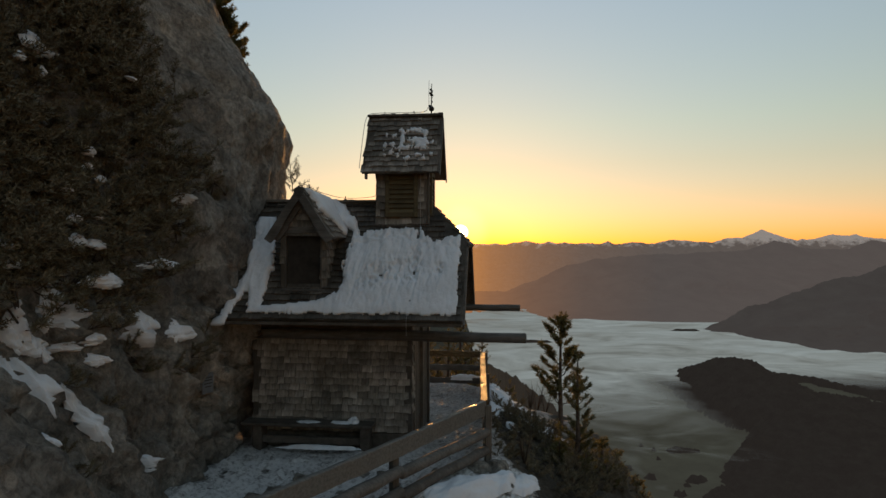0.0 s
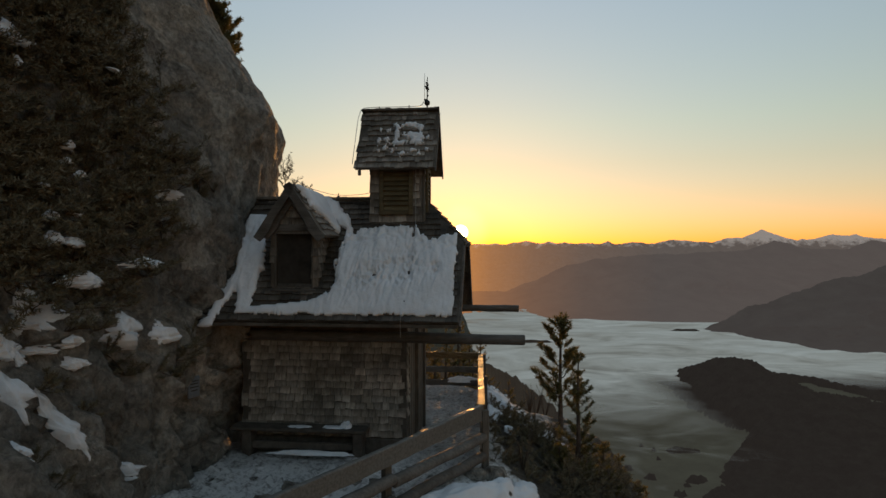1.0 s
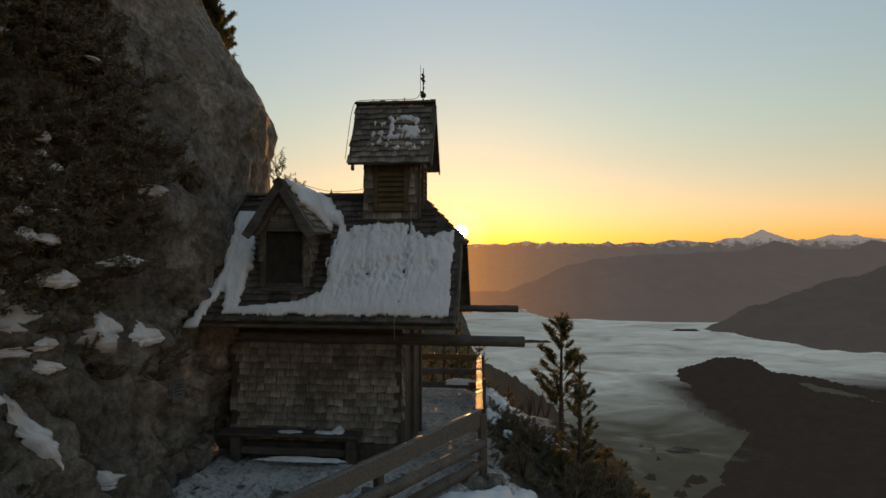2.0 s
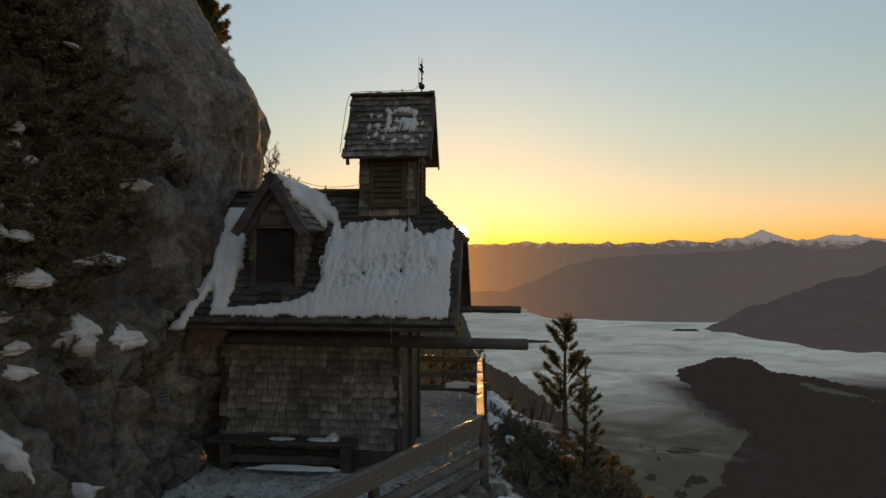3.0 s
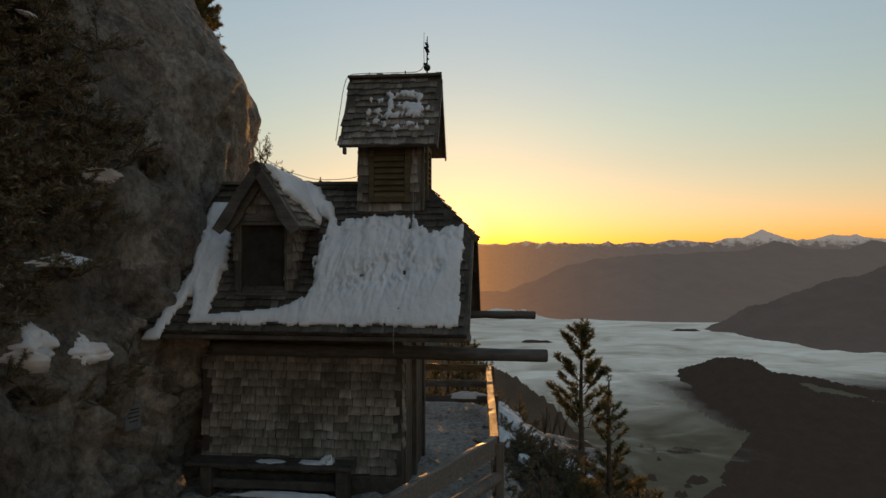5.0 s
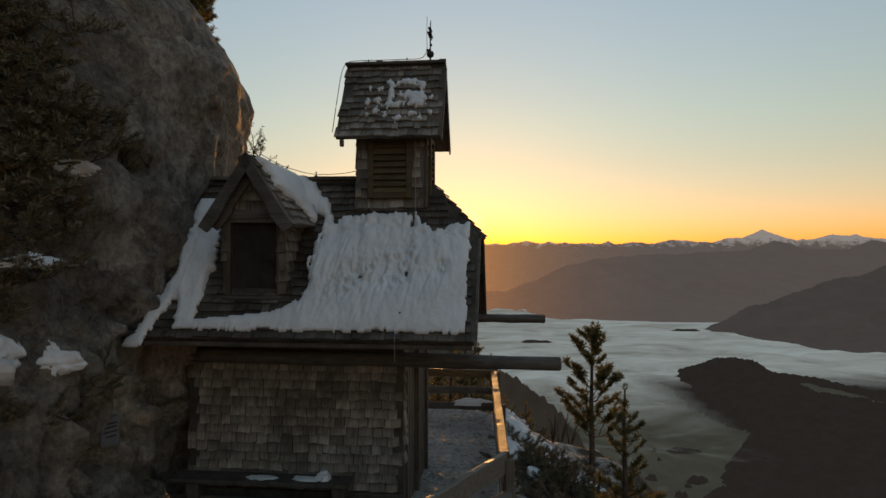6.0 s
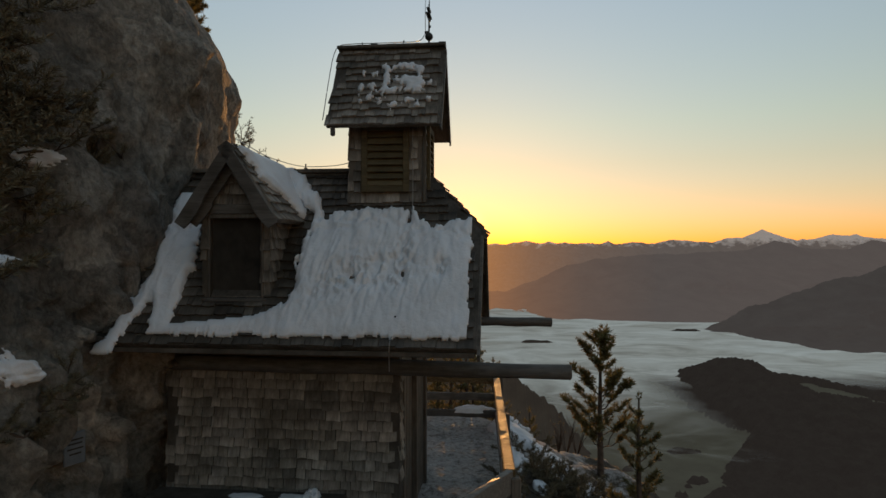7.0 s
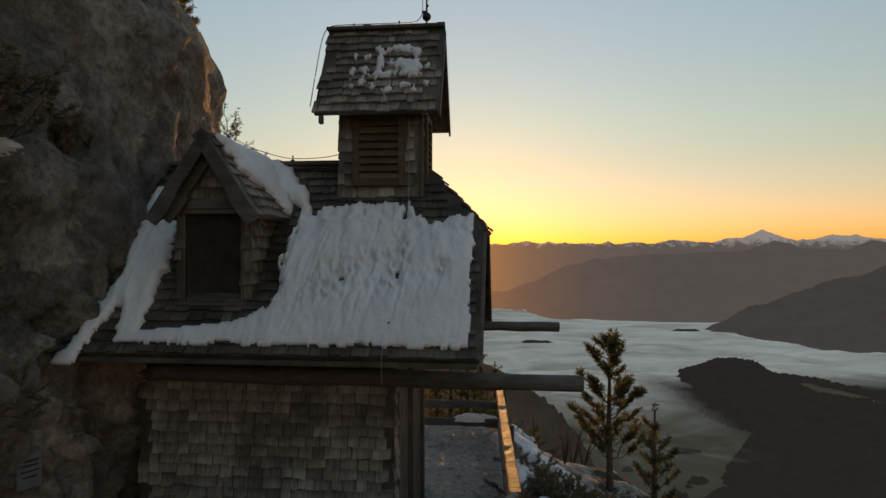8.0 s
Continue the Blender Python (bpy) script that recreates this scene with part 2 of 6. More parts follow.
def ground_material():
    """Trodden snow on the terrace with bare earth, snow patches and scrub on the slopes, meadow and woods in the valley."""
    m, nt, b = material("mountain_ground", 0.85)
    v = coords(nt)
    geo = nt.nodes.new("ShaderNodeNewGeometry")
    sep = nt.nodes.new("ShaderNodeSeparateXYZ")
    nt.links.new(geo.outputs["Position"], sep.inputs[0])
    snowy = noise_tex(nt, v, 1.7, 9, 0.72)
    fine = noise_tex(nt, v, 12.0, 6, 0.7)
    earth = ramp(nt, fine, [(0.3, (0.045, 0.035, 0.025)), (0.7, (0.12, 0.10, 0.075))])
    white = ramp(nt, fine, [(0.36, (0.40, 0.365, 0.33)), (0.52, (0.87, 0.84, 0.81))])
    dirty = node(nt, "ShaderNodeMapRange", **{"From Min": 10.2, "From Max": 11.2, "To Max": 0.75})  # grit and soil trodden in
    nt.links.new(sep.outputs["Y"], dirty.inputs["Value"])
    grit = ramp(nt, noise_tex(nt, v, 4.5, 8, 0.7, 0.4), [(0.35, (0.25, 0.225, 0.20)), (0.65, (0.55, 0.52, 0.49))])
    white = blend(nt, "MULTIPLY", dirty.outputs[0], white, grit)
    thin = nt.nodes.new("ShaderNodeMapRange")
    thin.inputs["From Min"].default_value, thin.inputs["From Max"].default_value = -0.25, -1.0
    thin.inputs["To Min"].default_value, thin.inputs["To Max"].default_value = 0.0, 0.34
    nt.links.new(sep.outputs["Z"], thin.inputs["Value"])
    sub = nt.nodes.new("ShaderNodeMath")
    sub.operation = "SUBTRACT"
    nt.links.new(snowy, sub.inputs[0])
    nt.links.new(thin.outputs[0], sub.inputs[1])
    snowy = sub.outputs[0]
    lee = nt.nodes.new("ShaderNodeMapRange")  # untrodden snow beside the chapel
    lee.inputs["From Min"].default_value, lee.inputs["From Max"].default_value = 10.0, 12.0
    lee.inputs["To Min"].default_value, lee.inputs["To Max"].default_value = 0.08, 0.17
    nt.links.new(sep.outputs["Y"], lee.inputs["Value"])
    more = nt.nodes.new("ShaderNodeMath")
    nt.links.new(snowy, more.inputs[0])
    nt.links.new(lee.outputs[0], more.inputs[1])
    snowy = more.outputs[0]
    bare = node(nt, "ShaderNodeMapRange", **{"From Min": 1.0, "From Max": 1.25, "To Max": 0.4})  # bare earth under the scrub outside the fence
    nt.links.new(sep.outputs["X"], bare.inputs["Value"])
    there = node(nt, "ShaderNodeMapRange", **{"From Min": 13.9, "From Max": 13.2})
    nt.links.new(sep.outputs["Y"], there.inputs["Value"])
    behind = node(nt, "ShaderNodeMapRange", **{"From Min": 10.2, "From Max": 10.8})
    nt.links.new(sep.outputs["Y"], behind.inputs["Value"])
    for k, other in enumerate((there, behind)):
        mul = nt.nodes.new("ShaderNodeMath")
        mul.operation = "MULTIPLY"
        nt.links.new(bare.outputs[0] if k == 0 else strip, mul.inputs[0])
        nt.links.new(other.outputs[0], mul.inputs[1])
        strip = mul.outputs[0]
    less = nt.nodes.new("ShaderNodeMath")
    less.operation = "SUBTRACT"
    nt.links.new(snowy, less.inputs[0])
    nt.links.new(strip, less.inputs[1])
    snowy = less.outputs[0]
    near = blend(nt, "MIX", ramp(nt, snowy, [(0.45, (0, 0, 0)), (0.53, (1, 1, 1))]), earth, white)
    wide = noise_tex(nt, v, 0.012, 8, 0.6)
    far = ramp(nt, wide, [(0.40, (0.022, 0.026, 0.016)), (0.75, (0.05, 0.05, 0.03))])
    low = nt.nodes.new("ShaderNodeMapRange")
    low.inputs["From Min"].default_value = -9.0
    low.inputs["From Max"].default_value = -4.0
    nt.links.new(sep.outputs["Z"], low.inputs["Value"])
    nt.links.new(blend(nt, "MIX", low.outputs[0], far, near), b.inputs["Base Color"])
    b.inputs["Specular IOR Level"].default_value = 0.2
    bump(nt, b, noise_tex(nt, v, 6.0, 9, 0.68, 0.3), 1.0, 0.16)
    return m


GROUND = ground_material()


def distance_material(name, dark, light, scale, haze_lo, haze_hi, snowline=None):
    """Far land: its own colour, with morning haze painted over it as emission, brighter towards the sun."""
    m, nt, b = material(name, 1.0)
    b.inputs["Specular IOR Level"].default_value = 0.0
    v = coords(nt)
    n = noise_tex(nt, v, scale, 8, 0.6)
    c = ramp(nt, n, [(0.35, dark), (0.65, light)])
    geo = nt.nodes.new("ShaderNodeNewGeometry")
    sep = nt.nodes.new("ShaderNodeSeparateXYZ")
    nt.links.new(geo.outputs["Position"], sep.inputs[0])
    haze_gain = None
    if snowline:
        add = nt.nodes.new("ShaderNodeMath")
        add.operation = "MULTIPLY_ADD"
        nt.links.new(n, add.inputs[0])
        add.inputs[1].default_value = snowline[2]
        nt.links.new(sep.outputs["Z"], add.inputs[2])
        mr = nt.nodes.new("ShaderNodeMapRange")
        mr.inputs["From Min"].default_value, mr.inputs["From Max"].default_value = snowline[0], snowline[1]
        nt.links.new(add.outputs[0], mr.inputs["Value"])
        c = blend(nt, "MIX", mr.outputs[0], c, (0.36, 0.34, 0.33))
        haze_gain = mr.outputs[0]
    nt.links.new(c, b.inputs["Base Color"])
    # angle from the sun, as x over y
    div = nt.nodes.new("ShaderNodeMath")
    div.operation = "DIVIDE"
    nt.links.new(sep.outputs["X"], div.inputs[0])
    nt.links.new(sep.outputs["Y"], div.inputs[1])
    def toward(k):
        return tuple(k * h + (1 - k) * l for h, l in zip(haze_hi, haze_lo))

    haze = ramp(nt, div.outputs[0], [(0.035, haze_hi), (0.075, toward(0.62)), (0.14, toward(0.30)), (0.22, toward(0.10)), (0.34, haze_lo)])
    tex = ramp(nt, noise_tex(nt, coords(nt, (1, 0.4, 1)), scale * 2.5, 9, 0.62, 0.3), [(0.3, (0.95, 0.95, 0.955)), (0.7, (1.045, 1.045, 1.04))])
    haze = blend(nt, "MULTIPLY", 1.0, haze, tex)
    # the snow's brightness is added to the painted haze too
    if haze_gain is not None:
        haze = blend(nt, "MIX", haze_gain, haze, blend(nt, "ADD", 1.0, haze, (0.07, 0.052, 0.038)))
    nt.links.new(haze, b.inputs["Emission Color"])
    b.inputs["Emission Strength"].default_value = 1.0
    return m


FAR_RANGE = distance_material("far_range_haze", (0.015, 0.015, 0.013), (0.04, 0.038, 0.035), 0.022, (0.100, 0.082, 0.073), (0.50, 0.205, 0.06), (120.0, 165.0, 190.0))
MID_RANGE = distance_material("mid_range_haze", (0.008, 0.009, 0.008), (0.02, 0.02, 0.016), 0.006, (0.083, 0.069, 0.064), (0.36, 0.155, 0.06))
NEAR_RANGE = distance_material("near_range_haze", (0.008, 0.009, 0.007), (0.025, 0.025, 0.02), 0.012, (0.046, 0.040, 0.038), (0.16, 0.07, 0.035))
# hill, meadows and spur: a fainter haze painted into the emission
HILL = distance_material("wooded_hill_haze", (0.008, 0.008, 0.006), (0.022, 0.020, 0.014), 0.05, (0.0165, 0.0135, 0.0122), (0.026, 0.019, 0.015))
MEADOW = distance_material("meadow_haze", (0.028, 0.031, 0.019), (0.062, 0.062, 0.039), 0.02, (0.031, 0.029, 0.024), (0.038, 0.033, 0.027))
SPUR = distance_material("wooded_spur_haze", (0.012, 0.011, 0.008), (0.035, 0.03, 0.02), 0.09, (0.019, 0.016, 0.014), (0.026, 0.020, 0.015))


def fog_material():
    m, nt, b = material("valley_fog", 1.0)
    b.inputs["Specular IOR Level"].default_value = 0.0
    b.inputs["Emission Color"].default_value = (0.108, 0.103, 0.083, 1)  # painted glow in place of light scattered in the mist
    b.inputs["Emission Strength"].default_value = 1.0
    n = noise_tex(nt, coords(nt, (0.8, 1.5, 1)), 0.0065, 9, 0.58, 0.9)
    nt.links.new(ramp(nt, n, [(0.34, (0.29, 0.285, 0.265)), (0.5, (0.45, 0.44, 0.41)), (0.66, (0.63, 0.615, 0.575))]), b.inputs["Base Color"])
    geo = nt.nodes.new("ShaderNodeNewGeometry")
    sep = nt.nodes.new("ShaderNodeSeparateXYZ")
    nt.links.new(geo.outputs["Position"], sep.inputs[0])
    mr = nt.nodes.new("ShaderNodeMapRange")
    mr.inputs["From Min"].default_value, mr.inputs["From Max"].default_value = 800.0, 1420.0
    nt.links.new(sep.outputs["Y"], mr.inputs["Value"])
    add = nt.nodes.new("ShaderNodeMath")
    add.operation = "MULTIPLY_ADD"
    nt.links.new(mr.outputs[0], add.inputs[0])
    add.inputs[1].default_value = 1.0
    wisp = nt.nodes.new("ShaderNodeMath")
    wisp.operation = "MULTIPLY"
    wisp.inputs[1].default_value = 1.1
    nt.links.new(n, wisp.inputs[0])
    nt.links.new(wisp.outputs[0], add.inputs[2])
    al = nt.nodes.new("ShaderNodeMapRange")
    al.inputs["From Min"].default_value, al.inputs["From Max"].default_value = 0.64, 1.48
    nt.links.new(add.outputs[0], al.inputs["Value"])
    # it thins out against the wooded hill
    side = nt.nodes.new("ShaderNodeMath")
    side.operation = "MULTIPLY_ADD"
    nt.links.new(n, side.inputs[0])
    side.inputs[1].default_value = 120.0
    nt.links.new(sep.outputs["X"], side.inputs[2])
    clear = node(nt, "ShaderNodeMapRange", **{"From Min": 520.0, "From Max": 435.0})
    nt.links.new(side.outputs[0], clear.inputs["Value"])
    beyond = node(nt, "ShaderNodeMapRange", **{"From Min": 1180.0, "From Max": 1300.0})
    nt.links.new(sep.outputs["Y"], beyond.inputs["Value"])
    most = nt.nodes.new("ShaderNodeMath")
    most.operation = "MAXIMUM"
    nt.links.new(clear.outputs[0], most.inputs[0])
    nt.links.new(beyond.outputs[0], most.inputs[1])
    cover = nt.nodes.new("ShaderNodeMath")
    cover.operation = "MULTIPLY"
    nt.links.new(al.outputs[0], cover.inputs[0])
    nt.links.new(most.outputs[0], cover.inputs[1])
    nt.links.new(cover.outputs[0], b.inputs["Alpha"])
    return m


FOG = fog_material()


# ---- mesh helpers ----
def mesh_object(name, verts, faces, mat, parent=None, smooth=False):
    me = bpy.data.meshes.new(name)
    me.from_pydata([tuple(map(float, p)) for p in verts], [], [tuple(map(int, q)) for q in faces])
    me.update()
    if smooth:
        me.polygons.foreach_set("use_smooth", [True] * len(me.polygons))
    me.materials.append(mat)
    ob = new(name, me)
    ob.parent = parent
    return ob


def part(name, bm, mat, parent, label=""):
    me = bpy.data.meshes.new(name)
    bm.to_mesh(me)
    bm.free()
    me.materials.append(mat)
    ob = new(name, me)
    ob.parent = parent
    return tagged(ob, label)


def box(bm, lo, hi, bevel=0.0):
    r = bmesh.ops.create_cube(bm, size=1.0)
    lo, hi = Vector(lo), Vector(hi)
    for vtx in r["verts"]:
        vtx.co = Vector([(lo[i] + hi[i]) / 2 + vtx.co[i] * (hi[i] - lo[i]) for i in range(3)])
    if bevel:
        edges = {e for vtx in r["verts"] for e in vtx.link_edges}
        bmesh.ops.bevel(bm, geom=list(edges), offset=bevel, segments=1, affect="EDGES")
    return bm


def box_part(name, lo, hi, mat, parent, bevel=0.006, label=""):
    return part(name, box(bmesh.new(), lo, hi, bevel), mat, parent, label)


def tube(points, radii, sides=8, seed=0, rough=0.0):
    """Verts and faces of a closed tube along points, with uneven girth."""
    rnd = random.Random(seed)
    pts = [Vector(p) for p in points]
    verts, faces = [], []
    for i, p in enumerate(pts):
        ahead = (pts[min(i + 1, len(pts) - 1)] - pts[max(i - 1, 0)]).normalized()
        side = ahead.cross(Vector((0, 0, 1)) if abs(ahead.z) < 0.9 else Vector((0, 1, 0))).normalized()
        up = side.cross(ahead)
        for k in range(sides):
            a = 2 * math.pi * k / sides
            r = radii[i] * (1 + rough * (rnd.random() - 0.5))
            verts.append(p + (side * math.cos(a) + up * math.sin(a)) * r)
    for i in range(len(pts) - 1):
        for k in range(sides):
            k2 = (k + 1) % sides
            faces.append((i * sides + k, i * sides + k2, (i + 1) * sides + k2, (i + 1) * sides + k))
    faces.append(tuple(range(sides))[::-1])
    faces.append(tuple((len(pts) - 1) * sides + k for k in range(sides)))
    return verts, faces


def log_part(name, a, b, r, mat, parent, seed=0, sides=10, label="", squash=1.0):
    """A hewn log from a to b, slightly crooked, its ends chamfered."""
    rnd = random.Random(seed)
    a, b = Vector(a), Vector(b)
    n = 9
    pts, rad = [], []
    for i in range(n):
        s = i / (n - 1)
        wob = Vector((rnd.uniform(-1, 1), rnd.uniform(-1, 1), rnd.uniform(-1, 1))) * r * 0.10
        pts.append(a.lerp(b, s) + wob)
        rad.append(r * (1 + rnd.uniform(-0.06, 0.06)))
    rad = [r * 0.8] + rad + [r * 0.8]
    pts = [pts[0]] + [pts[0].lerp(pts[1], 0.03)] + pts[1:-1] + [pts[-1].lerp(pts[-2], 0.03)] + [pts[-1]]
    verts, faces = tube(pts, rad, sides, seed, 0.08)
    return tagged(mesh_object(name, verts, faces, mat, parent, True), label)


def fbm(x, y, z, octaves=5, lac=2.1, gain=0.5):
    return noise.fractal(Vector((x, y, z)), 1.0, lac, octaves)


def grid_faces(nu, nv, flip=False):
    out = []
    for i in range(nu - 1):
        for j in range(nv - 1):
            q = (i * nv + j, (i + 1) * nv + j, (i + 1) * nv + j + 1, i * nv + j + 1)
            out.append(q[::-1] if flip else q)
    return out

# ---- ground, cliff and distance ----
def seam(p, marks, values):
    return float(np.interp(p, marks, values))


def edge_x(y):
    """Where the terrace ends towards the valley."""
    return float(np.interp(y, [-40, 0, 7.1, 10.4, 15.7, 16.6, 18.5, 30.0, 60.0], [-30, -6.0, -1.5, 0.85, 1.15, 0.5, -4.0, -36.0, -120.0]))


def ground_z(x, y):
    s = (x - edge_x(y)) * 0.86
    if s <= 0:
        z = 0.05 * fbm(x * 0.9, y * 0.9, 3) + 0.03 * fbm(x * 3.1, y * 3.1, 7) + (0.15 * abs(fbm(x * 5, y * 5, 4)) if y < 11 else 0.06 * abs(fbm(x * 4, y * 4, 4)))
        return z - 0.03 * max(0.0, 9.0 - y)
    z = -0.45 * s if s < 2.2 else -0.99 - 1.5 * (s - 2.2)
    rough = min(1.0, s) * 0.22
    z += rough * fbm(x * 0.7, y * 0.7, 3) + 0.4 * rough * fbm(x * 2.3, y * 2.3, 9) - 0.03 * max(0.0, 9.0 - y)
    if z < -20:
        z += min(1.0, (-20 - z) / 60) * 14 * fbm(x * 0.012, y * 0.012, 4)
    floor_z = -304 + 7 * fbm(x * 0.004, y * 0.004, 6)
    return max(z, floor_z)


def axis_steps(lo, dense_lo, dense_hi, hi, step, grow=1.14):
    mid = list(np.arange(dense_lo, dense_hi + 1e-6, step))
    up, d = [], step
    p = mid[-1]
    while p < hi:
        d *= grow
        p += d
        up.append(p)
    down, d, p = [], step, mid[0]
    while p > lo:
        d *= grow
        p -= d
        down.append(p)
    return down[::-1] + mid + up


GX = axis_steps(-60, -4.6, 5.0, 4700, 0.10, 1.10)
GY = axis_steps(-900, 5.5, 18.0, 4700, 0.11, 1.10)
ground = mesh_object("ground", [(x, y, ground_z(x, y)) for x in GX for y in GY], grid_faces(len(GX), len(GY)), GROUND, None, True)
tagged(ground, "trodden snowy terrace falling away to a wooded valley", "ground", kind="structure")

CLIFF_Y = [-12, 3, 6.5, 8.5, 10, 11, 11.85, 13.6, 14.5, 16, 24]
CLIFF_Z = [-3, -1, 1, 2.5, 4, 6, 8, 11, 16]
CLIFF_X = [
    [-4.5, -4.5, -4.8, -5.2, -5.5, -6, -6.5, -7.5, -10],
    [-4.2, -4.2, -4.6, -5.0, -5.4, -5.8, -6.3, -7.2, -9.5],
    [-3.6, -3.6, -4.0, -4.9, -5.3, -5.7, -6.1, -7, -9.5],
    [-3.6, -3.6, -3.95, -4.5, -5.0, -5.4, -5.9, -6.8, -9.3],
    [-3.6, -3.6, -3.85, -4.1, -4.1, -4.7, -5.4, -6.5, -9],
    [-3.5, -3.5, -3.68, -3.62, -3.45, -4.2, -5.1, -6.3, -9],
    [-3.5, -3.5, -3.65, -3.58, -3.46, -3.12, -4.70, -6.0, -9],
    [-3.3, -3.3, -3.5, -3.6, -3.42, -3.34, -4.52, -6.0, -9],
    [-3.8, -3.8, -3.9, -3.8, -3.60, -3.58, -4.75, -6.4, -9.5],
    [-5.5, -5.5, -5.3, -5, -5, -5, -6, -7.5, -10],
    [-10, -10, -10, -10, -10, -10, -10, -10, -12],
]


def smooth_at(p, marks):
    """Index and eased share between neighbouring marks."""
    i = max(0, min(len(marks) - 2, sum(1 for m in marks if m <= p) - 1))
    s = max(0.0, min(1.0, (p - marks[i]) / (marks[i + 1] - marks[i])))
    return i, s


def cliff_base(y, z):
    i, s = smooth_at(y, CLIFF_Y)
    j, q = smooth_at(z, CLIFF_Z)
    a = CLIFF_X[i][j] * (1 - q) + CLIFF_X[i][j + 1] * q
    b = CLIFF_X[i + 1][j] * (1 - q) + CLIFF_X[i + 1][j + 1] * q
    return a * (1 - s) + b * s


# clefts and ledges in the rock: height and place along the face, depth, half width
CLEFTS = [
    ([4.2, 4.7, 5.4, 5.8, 6.8, 8.0], [11.7, 11.78, 11.95, 12.2, 13.0, 13.6], 0.24, 0.12),
    ([4.3, 4.57, 5.2, 5.9, 6.3, 7.6], [11.25, 11.36, 11.66, 11.72, 11.8, 12.1], 0.20, 0.13),
    ([0.5, 1.9, 2.8, 3.5, 4.4], [10.8, 10.66, 10.4, 10.22, 10.0], 0.20, 0.10),
    ([0.2, 1.0, 1.8, 2.4], [11.35, 11.33, 11.26, 11.2], 0.22, 0.07),
    ([0.0, 0.9, 1.6, 2.3], [9.75, 9.8, 9.7, 9.55], 0.18, 0.06),
    ([0.0, 0.8, 1.5], [9.35, 9.42, 9.4], 0.16, 0.06),
    ([0.0, 0.8, 1.7], [8.9, 8.98, 8.85], 0.16, 0.07),
    ([0.0, 1.2, 2.6], [10.25, 10.2, 10.05], 0.24, 0.05),
    ([0.3, 1.4, 2.2], [10.5, 10.46, 10.5], 0.20, 0.045),
    ([0.6, 1.5, 2.7], [9.15, 9.1, 9.2], 0.24, 0.05),
    ([0.2, 1.1, 2.0], [8.55, 8.6, 8.5], 0.22, 0.06),
    ([0.4, 1.6, 3.0], [11.05, 11.0, 10.8], 0.24, 0.05),
    ([0.8, 1.6, 2.4], [8.2, 8.15, 8.3], 0.20, 0.05),
    ([3.9, 4.8, 5.6, 6.4], [10.75, 11.05, 11.2, 11.45], 0.16, 0.07),
]
PITS = [(10.85, 4.42, 0.26, 0.22, 0.36), (12.16, 5.3, 0.09, 0.15, 0.22), (11.9, 6.4, 0.10, 0.2, 0.25), (10.6, 5.1, 0.14, 0.2, 0.2), (12.5, 4.75, 0.10, 0.08, 0.15), (10.3, 2.2, 0.12, 0.2, 0.15)]


def cliff_x(y, z):
    """The rock face: its large form, upright ribs and clefts, and broken relief."""
    x = cliff_base(y, z)
    lean = y + 0.35 * z
    calm = seam(z, [2.6, 4.2], [1.0, 0.6 * seam(y, [11.2, 11.9], [1.0, 0.25])])  # the upper face is a smoother slab
    x += (0.06 + 0.08 * calm) * fbm(lean * 0.8, z * 0.25, 11) + calm * (0.13 * fbm(lean * 2.2, z * 0.7, 5) + 0.06 * fbm(y * 4.3 + 0.5 * z, z * 2.1, 8))
    x -= 0.13 * calm * max(0.0, 0.28 - abs(fbm(lean * 0.7, z * 0.22, 21))) / 0.28
    x += calm * (0.05 * fbm(y * 5.0, z * 3.4, 2) + 0.03 * abs(fbm(y * 9.0, z * 6.0, 12)) - 0.05 * abs(fbm(y * 2.6 + z, z * 1.9, 17)))
    x += 0.022 * fbm(y * 5.0, z * 6.0, 61) + 0.05 * fbm(y * 1.1, z * 2.2, 83) * seam(z, [4.2, 5.0], [0.0, 1.0]) - 0.06 * max(0.0, fbm(y * 3.3, z * 2.2, 40) - 0.45)
    wind = 0.10 * fbm(y * 1.5, z * 1.5, 50)
    for zs_, ys_, deep, wide in CLEFTS:
        if zs_[0] - 0.2 < z < zs_[-1] + 0.2:
            off = (y + wind - seam(z, zs_, ys_)) / wide
            x -= deep * math.exp(-off * off) * (0.75 + 0.5 * fbm(z * 1.4, y, 3)) - 0.25 * deep * math.exp(-(off + 2.2) ** 2)
    for py_, pz_, ry_, rz_, deep in PITS:
        q = ((y + wind - py_) / ry_) ** 2 + ((z + wind - pz_) / rz_) ** 2
        if q < 6:
            x -= deep * math.exp(-q ** 1.5)
    tall = noise.cell(Vector((y * 1.9 + 0.5 * z + 3 * wind + 40, z * 0.75 + 4 * wind + 40, 1.5)))
    small = noise.cell(Vector((y * 4.5 + 0.8 * z + 4 * wind + 60, z * 2.1 + 6 * wind + 60, 7.5)))
    x += (0.26 * tall + 0.17 * small) * seam(z, [2.2, 3.6], [1.0, 0.16])
    ledge = (z * 1.15 + 0.35 * y + 0.7 * fbm(y * 0.6, z * 0.6, 33)) % 1.0
    x += 0.07 * calm * ledge * max(0.0, fbm(y * 0.5, z * 0.4, 44) + 0.35)
    return x


